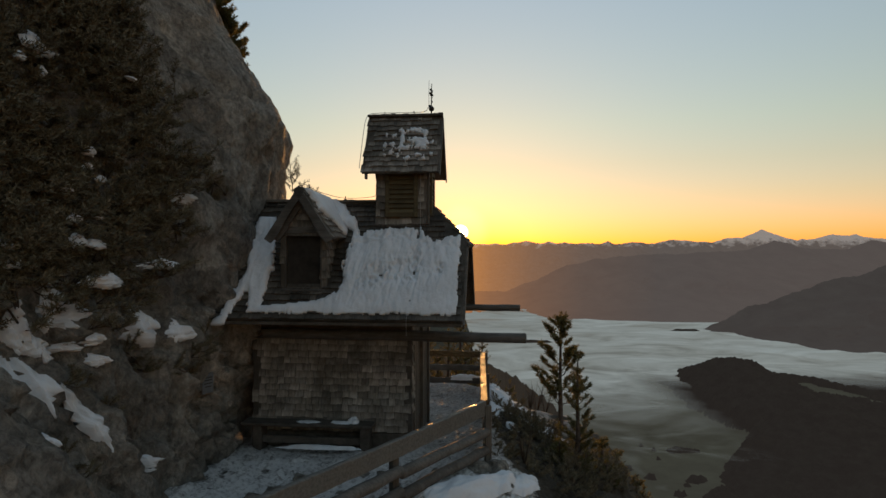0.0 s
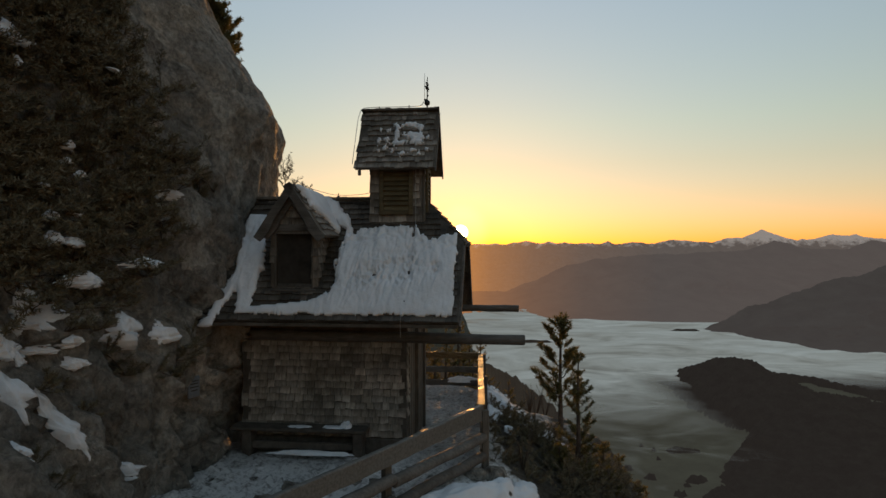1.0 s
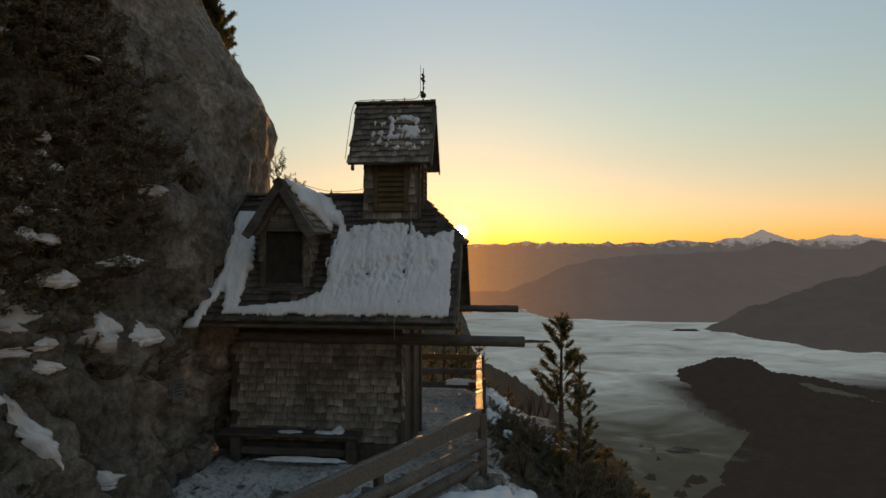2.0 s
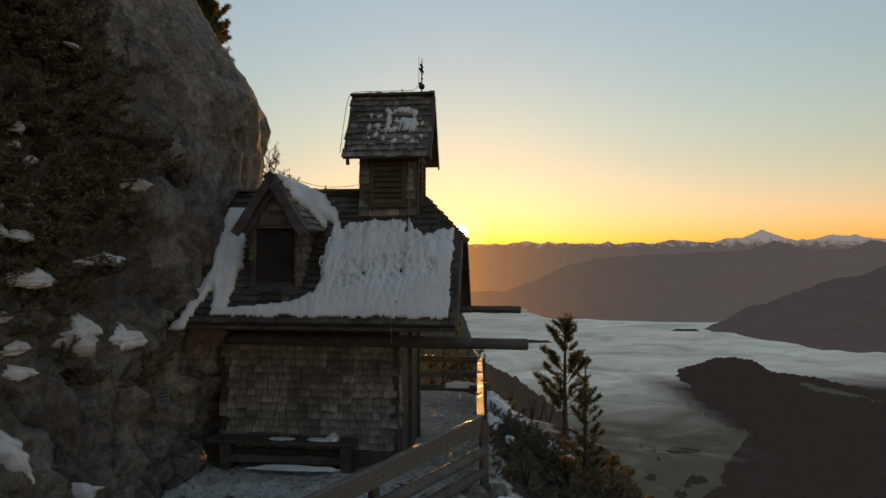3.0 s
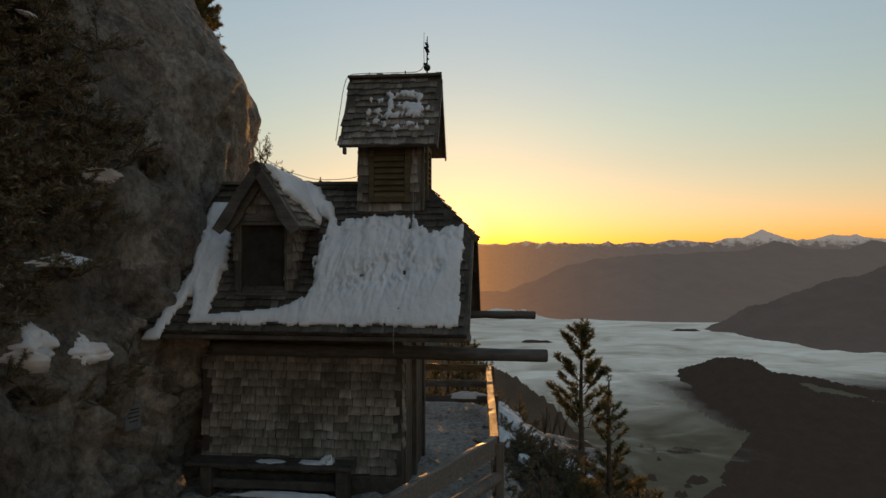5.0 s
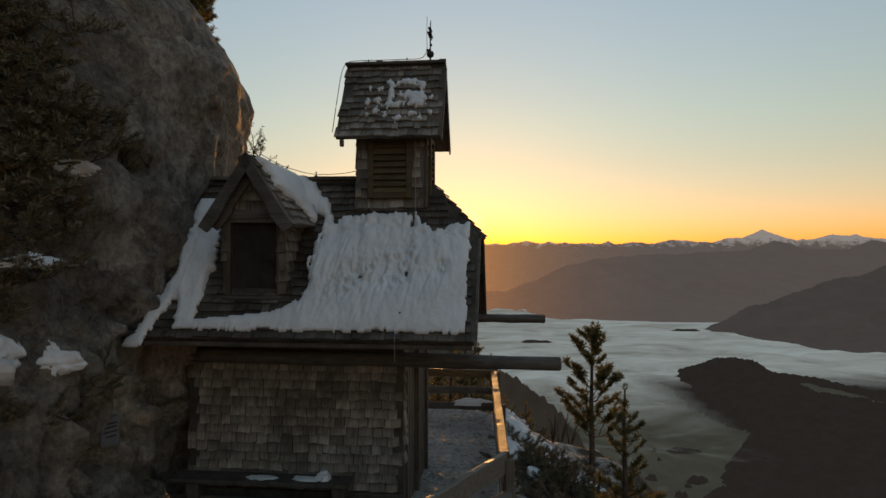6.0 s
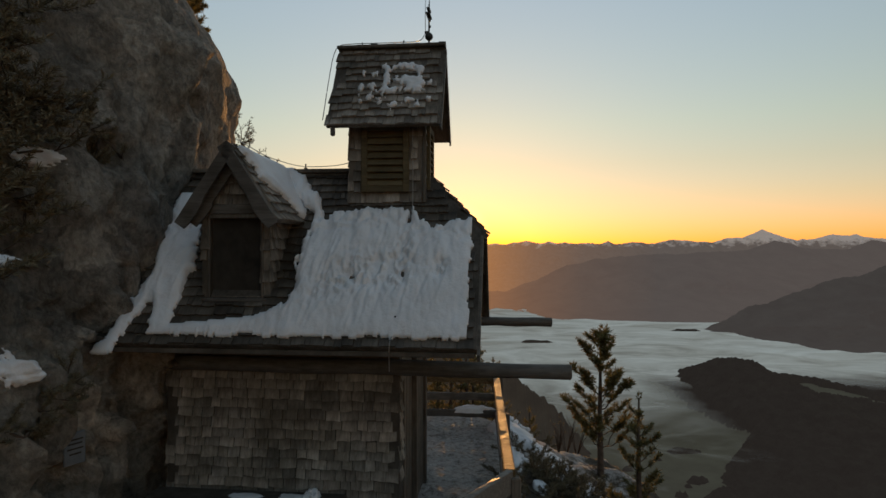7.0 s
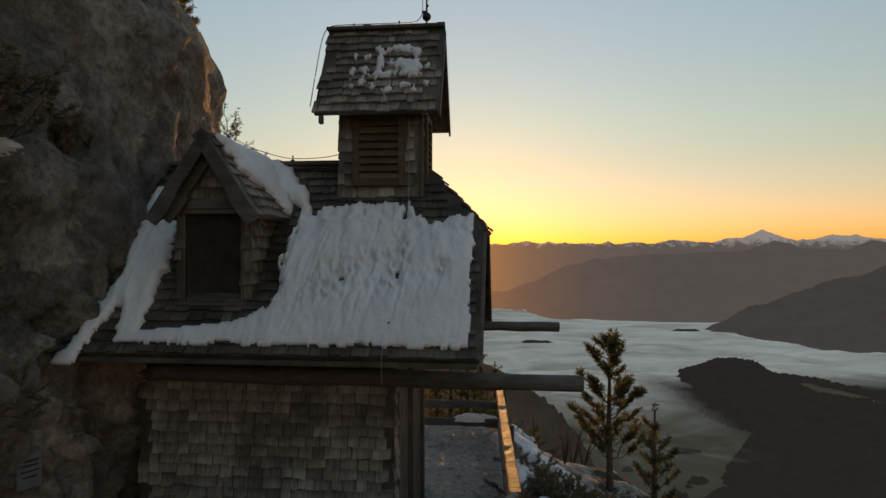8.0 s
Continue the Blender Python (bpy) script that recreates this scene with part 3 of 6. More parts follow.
CY = axis_steps(-12, 5.0, 16.2, 24, 0.075, 1.2)
CZ = list(np.arange(-2.0, 9.6, 0.085)) + [10, 10.6, 11.4, 12.4, 13.6, 15, 16]
verts = [(cliff_x(y, z), y, z) for y in CY for z in CZ]
n_face = len(verts)
faces = grid_faces(len(CY), len(CZ), True)
for y in CY:  # the plateau behind the brink
    verts.append((-30.0, y, 20.0))
for i in range(len(CY) - 1):
    faces.append((i * len(CZ) + len(CZ) - 1, n_face + i, n_face + i + 1, (i + 1) * len(CZ) + len(CZ) - 1))
cliff = mesh_object("cliff", verts, faces, ROCK, None, True)
tagged(cliff, "weathered grey limestone cliff with clefts beside the chapel", "cliff", kind="structure")


def range_mesh(name, mat, y0, profile, foot, depth, rough, seed, x0, x1, label, step=14.0, rows=16, shear=0.0, trees=0.0):
    """A mountain range: crest heights over x by profile(x), falling to foot towards the viewer over depth(x)."""
    nx = int((x1 - x0) / step)
    vs = []
    for i in range(nx + 1):
        x = x0 + (x1 - x0) * i / nx
        crest = profile(x)
        crest += rough * fbm(x * 0.010, seed, 0) + 0.35 * rough * fbm(x * 0.05, seed, 1) + 0.15 * rough * fbm(x * 0.22, seed, 1)
        reach = depth(x)
        crest += trees * (abs(fbm(x * 0.16, seed, 6)) + 0.8 * abs(fbm(x * 0.5, seed, 2)))
        for j in range(rows + 1):
            s = j / rows
            spur = fbm(x * 0.0035 + s * 0.5, s * 2.0, seed) * reach * 0.25 * math.sin(math.pi * s)
            z = crest + (foot - crest) * s ** 0.85 + rough * 0.7 * fbm(x * 0.012 + s, s * 5, seed + 3) * math.sin(math.pi * min(1, s * 1.2))
            vs.append((x - shear * s, y0 - reach * s + spur, z + (trees * 0.6 * fbm(x * 0.3, s * 40, 3) if 0 < s < 1 else 0)))
    ob = mesh_object(name, vs, grid_faces(nx + 1, rows + 1, True), mat, None, True)
    return tagged(ob, label, "mountains", kind="structure")


# summits of the far range: place along it, height over the ridge line, half width
SUMMITS = [(560, 24, 120), (722, 16, 62), (829, 11, 70), (983, 9, 75), (1121, 22, 45), (1310, 15, 100), (1567, 30, 175), (1751, 15, 230), (1935, 40, 115), (2166, 100, 240), (2442, 34, 230), (2650, 64, 185), (2807, 52, 150), (2980, 42, 230), (3400, 60, 330)]


def far_crest(x):
    peak = sum(h * max(0.0, 1 - abs(x - c) / w) ** 1.15 for c, h, w in SUMMITS)
    return 36 + min(peak, 0.6 * peak + 46) + 3.5 * fbm(x * 0.021, 2, 9) + 7 * (0.5 - abs(fbm(x * 0.0085, 7, 4)))


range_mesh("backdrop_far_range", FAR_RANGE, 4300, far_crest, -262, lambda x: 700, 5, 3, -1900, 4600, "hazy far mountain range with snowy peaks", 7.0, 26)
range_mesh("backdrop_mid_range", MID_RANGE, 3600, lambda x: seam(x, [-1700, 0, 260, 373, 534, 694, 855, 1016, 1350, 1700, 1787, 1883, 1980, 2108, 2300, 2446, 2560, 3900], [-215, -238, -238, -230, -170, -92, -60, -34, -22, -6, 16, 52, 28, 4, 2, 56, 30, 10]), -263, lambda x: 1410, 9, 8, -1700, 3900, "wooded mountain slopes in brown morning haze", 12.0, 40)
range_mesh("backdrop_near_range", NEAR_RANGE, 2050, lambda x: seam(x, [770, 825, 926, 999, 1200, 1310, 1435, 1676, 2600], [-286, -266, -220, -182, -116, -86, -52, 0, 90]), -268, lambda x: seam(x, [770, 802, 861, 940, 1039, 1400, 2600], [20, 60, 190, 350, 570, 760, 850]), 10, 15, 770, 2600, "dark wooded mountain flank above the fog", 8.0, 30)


def wood_edge(y):
    """Where the hill's woods begin, over the valley meadows."""
    e = seam(y, [560, 734, 782, 842, 913, 990, 1054, 1150, 1250, 1300], [120, 300, 352, 366, 436, 486, 452, 448, 462, 470])
    return e + 14 * fbm(y * 0.022, 3, 1)


def fog_z(x, y):
    return -256 - 20 * seam(y, [700, 1300], [1, 0]) + seam(y, [1500, 2150], [1, 0.15]) * (6 * fbm(x * 0.0035, y * 0.008, 1) + 3.0 * fbm(x * 0.012, y * 0.03, 5))


def crest_y(x):
    return seam(x, [461, 548, 602, 630, 673, 715, 770, 900, 1500], [1260, 1250, 1235, 1215, 1185, 1150, 1100, 1020, 900])


def valley_z(x, y, edge):
    """Valley floor and the round hill that rises out of the fog."""
    crest = seam(x, [440, 461, 500, 548, 602, 630, 673, 715, 770, 900, 1500], [-284, -268, -241, -221, -221, -239, -244, -250, -258, -264, -268])
    yc = crest_y(x)
    s = (yc - y) / 620 if y < yc else (y - yc) / 200
    z = -287 + 3 * fbm(x * 0.006, y * 0.006, 2)
    if x > edge and s < 1:
        z += (crest - z) * min(1.0, (x - edge) / 26) * (1 - s) ** 1.1 * (1 + 0.10 * fbm(x * 0.008, y * 0.008, 7))
    if x > edge and 880 < y < yc + 20:
        z = max(z, seam(x - edge, [0, 30], [z, fog_z(x, y) + 3]))
    return z


def valley():
    """The meadow sheet, and over it the woods: a rough canopy with ragged edges, clumps and clearings."""
    step = 3.5
    xs, ys = np.arange(120, 1300, step), np.arange(640, 1480, step)
    edges = {y: wood_edge(y) for y in ys}
    low = [(x, y, valley_z(x, y, edges[y])) for x in xs for y in ys]
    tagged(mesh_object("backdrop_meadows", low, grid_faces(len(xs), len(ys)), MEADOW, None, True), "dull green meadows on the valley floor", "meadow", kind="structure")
    clumps = [(318, 795, 13, 9), (300, 778, 6, 4), (345, 905, 22, 6), (330, 900, 10, 5), (262, 800, 7, 3), (296, 868, 2.5, 2.5), (282, 862, 2, 2), (290, 930, 2, 2), (302, 905, 2, 2), (240, 830, 9, 3), (215, 800, 5, 3), (200, 900, 10, 4), (280, 745, 8, 4)]

    def woods(x, y, edge):
        """How deep in the woods a place lies: below 0 outside, 1 under the full canopy."""
        if x > edge:
            opening = ((x - 690) / 85) ** 2 + ((y - crest_y(x) + 62) / 44) ** 2 - 1 - 1.0 * fbm(x * 0.03, y * 0.05, 4)
            glade = ((x - 640) / 60) ** 2 + ((y - 1090) / 20) ** 2 - 0.4 - 1.0 * fbm(x * 0.03, y * 0.05, 9)
            return min((x - edge) / 14, 3 * opening, 3 * glade)
        return max(1.6 * (1 + 0.9 * fbm(x * 0.07, y * 0.07, 5) - ((x - a) / p) ** 2 - ((y - c) / q) ** 2) for a, c, p, q in clumps)

    index, vs, fs = {}, [], []
    grow = random.Random(3)

    def vert(i, j):
        if (i, j) not in index:
            index[i, j] = len(vs)
            x, y = xs[i], ys[j]
            z = low[i * len(ys) + j][2]
            rise = (10 + 4 * fbm(x * 0.05, y * 0.05, 8) + grow.uniform(-2.5, 3.0)) * max(0.0, min(1.0, here[i][j])) * (1.0 if x > edges[y] else 0.6) - 0.6
            vs.append((x + grow.uniform(-1.2, 1.2), y + grow.uniform(-1.2, 1.2), z + rise))
        return index[i, j]

    here = [[woods(x, y, edges[y]) for y in ys] for x in xs]
    for i in range(len(xs) - 1):
        for j in range(len(ys) - 1):
            if max(here[i][j], here[i + 1][j], here[i][j + 1], here[i + 1][j + 1]) > 0:
                fs.append((vert(i, j), vert(i + 1, j), vert(i + 1, j + 1), vert(i, j + 1)))
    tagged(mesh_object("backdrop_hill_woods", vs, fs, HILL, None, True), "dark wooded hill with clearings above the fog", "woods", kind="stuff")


valley()
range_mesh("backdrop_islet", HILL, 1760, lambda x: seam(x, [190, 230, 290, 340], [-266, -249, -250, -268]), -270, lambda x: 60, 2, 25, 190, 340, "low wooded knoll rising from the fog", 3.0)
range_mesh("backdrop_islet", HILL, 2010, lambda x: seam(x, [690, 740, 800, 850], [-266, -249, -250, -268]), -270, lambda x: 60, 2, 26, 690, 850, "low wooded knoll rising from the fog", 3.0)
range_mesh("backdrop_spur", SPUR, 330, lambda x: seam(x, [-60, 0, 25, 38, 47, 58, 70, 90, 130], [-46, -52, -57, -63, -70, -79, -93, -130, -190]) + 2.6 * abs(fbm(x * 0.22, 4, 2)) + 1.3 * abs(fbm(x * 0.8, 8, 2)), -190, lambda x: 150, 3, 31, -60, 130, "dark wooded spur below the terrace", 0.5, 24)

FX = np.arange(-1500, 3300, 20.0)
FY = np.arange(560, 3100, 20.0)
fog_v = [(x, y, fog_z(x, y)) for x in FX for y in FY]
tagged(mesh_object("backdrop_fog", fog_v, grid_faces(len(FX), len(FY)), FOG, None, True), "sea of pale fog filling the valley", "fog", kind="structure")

# ---- chapel ----
CHAPEL = pose(-0.545, 11.08, 0, 0, 0, -6)
chapel = new("chapel")
chapel.matrix_world = CHAPEL
tagged(chapel, "small weathered shingled mountain chapel with snow on its roof", "chapel")

W, D = 2.88, 2.2  # wall width and depth
EAVE_V, EAVE_Z, RIDGE_V, RIDGE_Z = -0.85, 2.34, 0.80, 4.40
PITCH = (RIDGE_Z - EAVE_Z) / (RIDGE_V - EAVE_V)
ROOF_R, ROOF_L = 0.95, -3.6
HIP_U, HIP_Z = 0.20, 3.60


def roof_z(v):
    return RIDGE_Z - PITCH * abs(v - RIDGE_V)


def prism(name, outline, u0, u1, mat, parent, label=""):
    """A solid from an outline in v and z, drawn out along u."""
    n = len(outline)
    vs = [(u0, v, z) for v, z in outline] + [(u1, v, z) for v, z in outline]
    fs = [tuple(range(n)), tuple(range(n, 2 * n))[::-1]] + [(i, n + i, n + (i + 1) % n, (i + 1) % n) for i in range(n)]
    ob = mesh_object(name, vs, fs, mat, parent)
    bm = bmesh.new()
    bm.from_mesh(ob.data)
    bmesh.ops.recalc_face_normals(bm, faces=bm.faces)
    bm.to_mesh(ob.data)
    bm.free()
    return tagged(ob, label)


def slab(name, quad, thick, mat, parent, label=""):
    """A flat board of a given thickness under an outline of points."""
    pts = [Vector(p) for p in quad]
    nrm = (pts[1] - pts[0]).cross(pts[2] - pts[0]).normalized()
    if nrm.z < 0:
        nrm = -nrm
    low = [p - nrm * thick for p in pts]
    n = len(pts)
    fs = [tuple(range(n)), tuple(range(n, 2 * n))[::-1]] + [(i, n + i, n + (i + 1) % n, (i + 1) % n) for i in range(n)]
    ob = mesh_object(name, pts + low, fs, mat, parent)
    bm = bmesh.new()
    bm.from_mesh(ob.data)
    bmesh.ops.recalc_face_normals(bm, faces=bm.faces)
    bm.to_mesh(ob.data)
    bm.free()
    return tagged(ob, label)


walls = prism("wall", [(0, -0.4), (D, -0.4), (D, roof_z(D) - 0.12), (RIDGE_V, RIDGE_Z - 0.14), (0, roof_z(0) - 0.12)], -W, 0, DARKWOOD, chapel, "dark boarded wall")

# roof slabs: front and back slopes cut by the half hip, and the hip itself
hip_f = RIDGE_V - (RIDGE_Z - HIP_Z) / PITCH
hip_b = RIDGE_V + (RIDGE_Z - HIP_Z) / PITCH
BACK_V = 2 * RIDGE_V - EAVE_V
front = slab("roof_front", [(ROOF_L, EAVE_V, EAVE_Z), (ROOF_R, EAVE_V, EAVE_Z), (ROOF_R, hip_f, HIP_Z), (HIP_U, RIDGE_V, RIDGE_Z), (ROOF_L, RIDGE_V, RIDGE_Z)], 0.09, SHINGLE, chapel, "steep shingled front slope")
back = slab("roof_back", [(ROOF_L, BACK_V, EAVE_Z), (ROOF_R, BACK_V, EAVE_Z), (ROOF_R, hip_b, HIP_Z), (HIP_U, RIDGE_V, RIDGE_Z), (ROOF_L, RIDGE_V, RIDGE_Z)], 0.09, SHINGLE, chapel)
hip = slab("roof_hip", [(ROOF_R + 0.06, hip_f, HIP_Z - 0.04), (ROOF_R + 0.06, hip_b, HIP_Z - 0.04), (HIP_U, RIDGE_V, RIDGE_Z + 0.012)], 0.07, SHINGLE, chapel)

front_beam = log_part("beam", (-3.05, -0.05, 2.00), (1.98, -0.05, 1.97), 0.09, BEAMWOOD, chapel, 4, 12, "long grey hewn log beam")
back_beam = log_part("beam", (-0.3, 2.2, 2.29), (1.92, 2.2, 2.28), 0.066, BEAMWOOD, chapel, 5, 12)

# tower
TU0, TU1, TV0, TV1 = -0.72, 0.23, 0.42, 1.12
TR_U0, TR_U1, TR_V0, TR_V1, TR_E, TR_R = -0.93, 0.46, 0.13, 1.41, 4.87, 5.99
TRM = (TR_V0 + TR_V1) / 2
tower = prism("tower", [(TV0, 3.5), (TV1, 3.5), (TV1, 5.1), (TRM, 5.78), (TV0, 5.1)], TU0, TU1, SHINGLE, chapel, "square shingled bell tower")
tower_front = slab("tower_roof_front", [(TR_U0, TR_V0, TR_E), (TR_U1, TR_V0, TR_E), (TR_U1, TRM, TR_R), (TR_U0, TRM, TR_R)], 0.05, SHINGLE, chapel)
tower_back = slab("tower_roof_back", [(TR_U0, TR_V1, TR_E), (TR_U1, TR_V1, TR_E), (TR_U1, TRM, TR_R), (TR_U0, TRM, TR_R)], 0.05, SHINGLE, chapel)

# dormer
DU0, DU1, DV = -2.20, -1.40, -0.46
DWU0, DWU1, DWZ0, DWZ1 = -2.10, -1.50, 2.84, 3.72
DB_U0, DB_U1, DB_V, DB_E, DB_R, DM = -2.38, -1.24, -0.68, 3.70, 4.55, -1.80


def dormer_wall():
    """A front board with the window opening cut through, and two cheeks."""
    bm = bmesh.new()
    t = 0.06
    box(bm, (DU0, DV, 2.5), (DWU0, DV + t, 3.85))
    box(bm, (DWU1, DV, 2.5), (DU1, DV + t, 3.85))
    box(bm, (DWU0, DV, 2.5), (DWU1, DV + t, DWZ0))
    box(bm, (DWU0, DV, DWZ1), (DWU1, DV + t, 3.85))
    box(bm, (DU0, DV + t, 2.5), (DU0 + t, 0.3, 3.85))
    box(bm, (DU1 - t, DV + t, 2.5), (DU1, 0.3, 3.85))
    apex = [bm.verts.new(p) for p in ((DU0, DV, 3.85), (DU1, DV, 3.85), (DM, DV, 4.42), (DU0, DV + t, 3.85), (DU1, DV + t, 3.85), (DM, DV + t, 4.42))]
    bm.faces.new((apex[0], apex[1], apex[2]))
    bm.faces.new((apex[3], apex[5], apex[4]))
    bm.faces.new((apex[0], apex[2], apex[5], apex[3]))
    bm.faces.new((apex[1], apex[4], apex[5], apex[2]))
    bmesh.ops.recalc_face_normals(bm, faces=bm.faces)
    return part("dormer", bm, SHINGLE, chapel, "shingled dormer with an open dark hatch")


dormer = dormer_wall()
# painted dark: a near-black sheet close behind the opening stands for its shade
box_part("hatch_back", (DWU0 - 0.02, DV + 0.062, DWZ0 - 0.1), (DWU1 + 0.02, DV + 0.08, DWZ1 + 0.1), VOID, dormer, 0, "near-black sheet for the dark inside of the hatch")
dormer_l = slab("dormer_roof", [(DB_U0, DB_V, DB_E), (DM, DB_V, DB_R), (DM, 0.85, DB_R - 0.08), (DB_U0, 0.6, DB_E)], 0.06, SHINGLE, chapel)
dormer_r = slab("dormer_roof", [(DB_U1, DB_V, DB_E), (DM, DB_V, DB_R), (DM, 0.85, DB_R - 0.08), (DB_U1, 0.6, DB_E)], 0.06, SHINGLE, chapel)


# ---- chapel details ----
def frame_matrix(origin, along, up):
    """A pose whose x runs along, z runs up, and y points into the surface."""
    x, z = Vector(along).normalized(), Vector(up).normalized()
    y = z.cross(x).normalized()
    m = Matrix((x, y, z)).transposed().to_4x4()
    m.translation = Vector(origin)
    return m


SHINGLE_W = [0.06, 0.08, 0.10, 0.12, 0.15, 0.18, 0.21]


def shingle_meshes(length, seed, mat):
    """Split-wood wedges of several widths: thin above, thick and ragged below. y points into the wall."""
    rnd = random.Random(seed)
    out = []
    for w in SHINGLE_W:
        for k in range(2):
            a, b, c = (rnd.uniform(-0.012, 0.008) for _ in range(3))
            t = rnd.uniform(0.015, 0.027)
            h = w / 2 - 0.002
            front = [(-h, -t, a), (0, -t - 0.002, b), (h, -t, c), (h * 0.97, -0.004, length), (-h * 0.97, -0.004, length)]
            rear = [(-h, 0, a), (0, 0, b), (h, 0, c), (h * 0.97, 0, length), (-h * 0.97, 0, length)]
            me = bpy.data.meshes.new("shingle")
            fs = [(0, 1, 2, 3, 4), (5, 6, 1, 0), (6, 7, 2, 1), (7, 8, 3, 2), (9, 5, 0, 4), (8, 9, 4, 3)]
            me.from_pydata(front + rear, [], [q[::-1] for q in fs])
            me.materials.append(mat)
            bm = bmesh.new()
            bm.from_mesh(me)
            bmesh.ops.recalc_face_normals(bm, faces=bm.faces)
            bm.to_mesh(me)
            bm.free()
            out.append((w, me))
    return out


SHINGLE_SET = {}


def shingle_field(parent, origin, along, up, width, height, row, seed, keep=None, cap=300, lift=0.012, least=0.0, mat=None):
    """Courses of shingles over a flat piece of wall or roof. keep(x, z): where they are seen."""
    mat = mat or SHINGLE
    key = (round(row, 3), mat.name)
    if key not in SHINGLE_SET:
        SHINGLE_SET[key] = shingle_meshes(row * 1.55, int(row * 1000), mat)
    kinds = [k for k in SHINGLE_SET[key] if k[0] >= least]
    rnd = random.Random(seed)
    base = frame_matrix(origin, along, up)
    made, rest_v, rest_f = 0, [], []
    for r in range(max(1, int(round(height / row)))):
        x = -rnd.uniform(0, 0.08)
        while x < width:
            w, me = kinds[rnd.randrange(len(kinds))]
            cx, cz = x + w / 2, r * row
            x += w + rnd.uniform(0.001, 0.006)
            if x - w < -0.02 or x > width + 0.02 or (keep and not keep(cx, cz)):
                continue
            m = base @ Matrix.Translation((cx, -lift * 0.4, cz + rnd.uniform(-0.012, 0.010))) @ Euler((radians(-rnd.uniform(4.0, 8.0)), radians(rnd.uniform(-1.2, 1.2)), 0)).to_matrix().to_4x4()
            if made < cap:
                ob = new("shingle", me)
                ob.parent = parent
                ob.matrix_local = m
                made += 1
            else:
                n = len(rest_v)
                rest_v += [m @ vtx.co for vtx in me.vertices]
                rest_f += [tuple(n + i for i in p.vertices) for p in me.polygons]
    if rest_v:
        tagged(mesh_object("shingle_rest", rest_v, rest_f, mat, parent), kind="stuff")


SLOPE = Vector((0, RIDGE_V - EAVE_V, RIDGE_Z - EAVE_Z)).normalized()
SLOPE_LEN = math.hypot(RIDGE_V - EAVE_V, RIDGE_Z - EAVE_Z)
COS_P = (RIDGE_V - EAVE_V) / SLOPE_LEN


THAW = [(0.08, -0.27, 0.012, 0.02), (-0.49, -0.30, 0.03, 0.008), (0.085, 0.28, 0.014, 0.12), (0.22, 0.29, 0.025, 0.04), (-0.95, 0.28, 0.03, 0.025), (-1.2, -0.50, 0.02, 0.035), (-1.16, -0.36, 0.014, 0.05)]


def roof_snow_here(u, v, grow=0.0):
    """Whether snow lies on the front slope at u, v."""
    if any(((u - a) / c) ** 2 + ((v - b) / d) ** 2 < 1 + 1.6 * fbm(u * 15, v * 15, 33) for a, b, c, d in THAW):
        return False
    jag = 0.040 * fbm(u * 6, v * 6, 3) + 0.034 * fbm(u * 17, v * 17, 8) + 0.02 * fbm(u * 40, v * 40, 5) + grow
    if v < -0.79 + 0.022 * fbm(u * 3, 1, 2) + 0.006 * fbm(u * 31, 2, 2) + 0.25 * jag and not (u < -2.9):
        return False
    if u > 0.85 + 0.7 * jag:
        return False
    if u > -1.12 and v > seam(u, [-1.02, -0.7, -0.18, 0.12, 0.20, 0.26, 0.36, 0.50, 0.56, 0.79, 0.9], [0.31, 0.34, 0.37, 0.34, 0.28, 0.27, 0.17, 0.19, 0.26, 0.27, 0.24]) + jag:
        return u < seam(v, [0.30, 0.53, 0.73, 0.8], [-0.97, -1.16, -1.37, -1.55]) + jag and v < 0.80 and u > seam(v, [0.24, 0.8], [-1.3, -1.85])
    if -1.6 < u < -0.6 and v > 0.33 + jag and u > seam(v, [0.30, 0.53, 0.73, 0.8], [-0.97, -1.16, -1.37, -1.55]) + jag:
        return False
    if u > seam(v, [-0.70, -0.67, -0.62, -0.50, -0.40, -0.13, 0.1, 0.31, 0.45, 0.8], [-2.62, -2.1, -1.5, -1.19, -1.13, -1.20, -1.15, -1.13, -1.4, -1.85]) - 1.2 * jag:
        return True
    # the strip between the dormer and the rock
    left = seam(v, [-0.95, -0.8, -0.36, -0.08, 0.29, 0.6], [-3.27, -3.12, -2.95, -2.93, -3.02, -2.95])
    right = seam(v, [-0.8, -0.62, -0.22, 0.26, 0.6], [-2.45, -2.46, -2.41, -2.55, -2.65])
    if not left - jag < u < right + jag or v < -0.95 or v > 0.55:
        return False
    if v < -0.52:
        gap = (-0.52 - v) * 0.75
        if -2.80 - gap * 0.7 + jag < u < -2.75 + gap * 0.35 - jag:
            return False
    return not (v < -0.8 and u > -2.95)


def deep_snow(u, v):
    return all(roof_snow_here(u + a, v + b, -0.02) for a, b in ((0.09, 0), (-0.09, 0), (0, 0.07), (0, -0.07), (0, 0)))


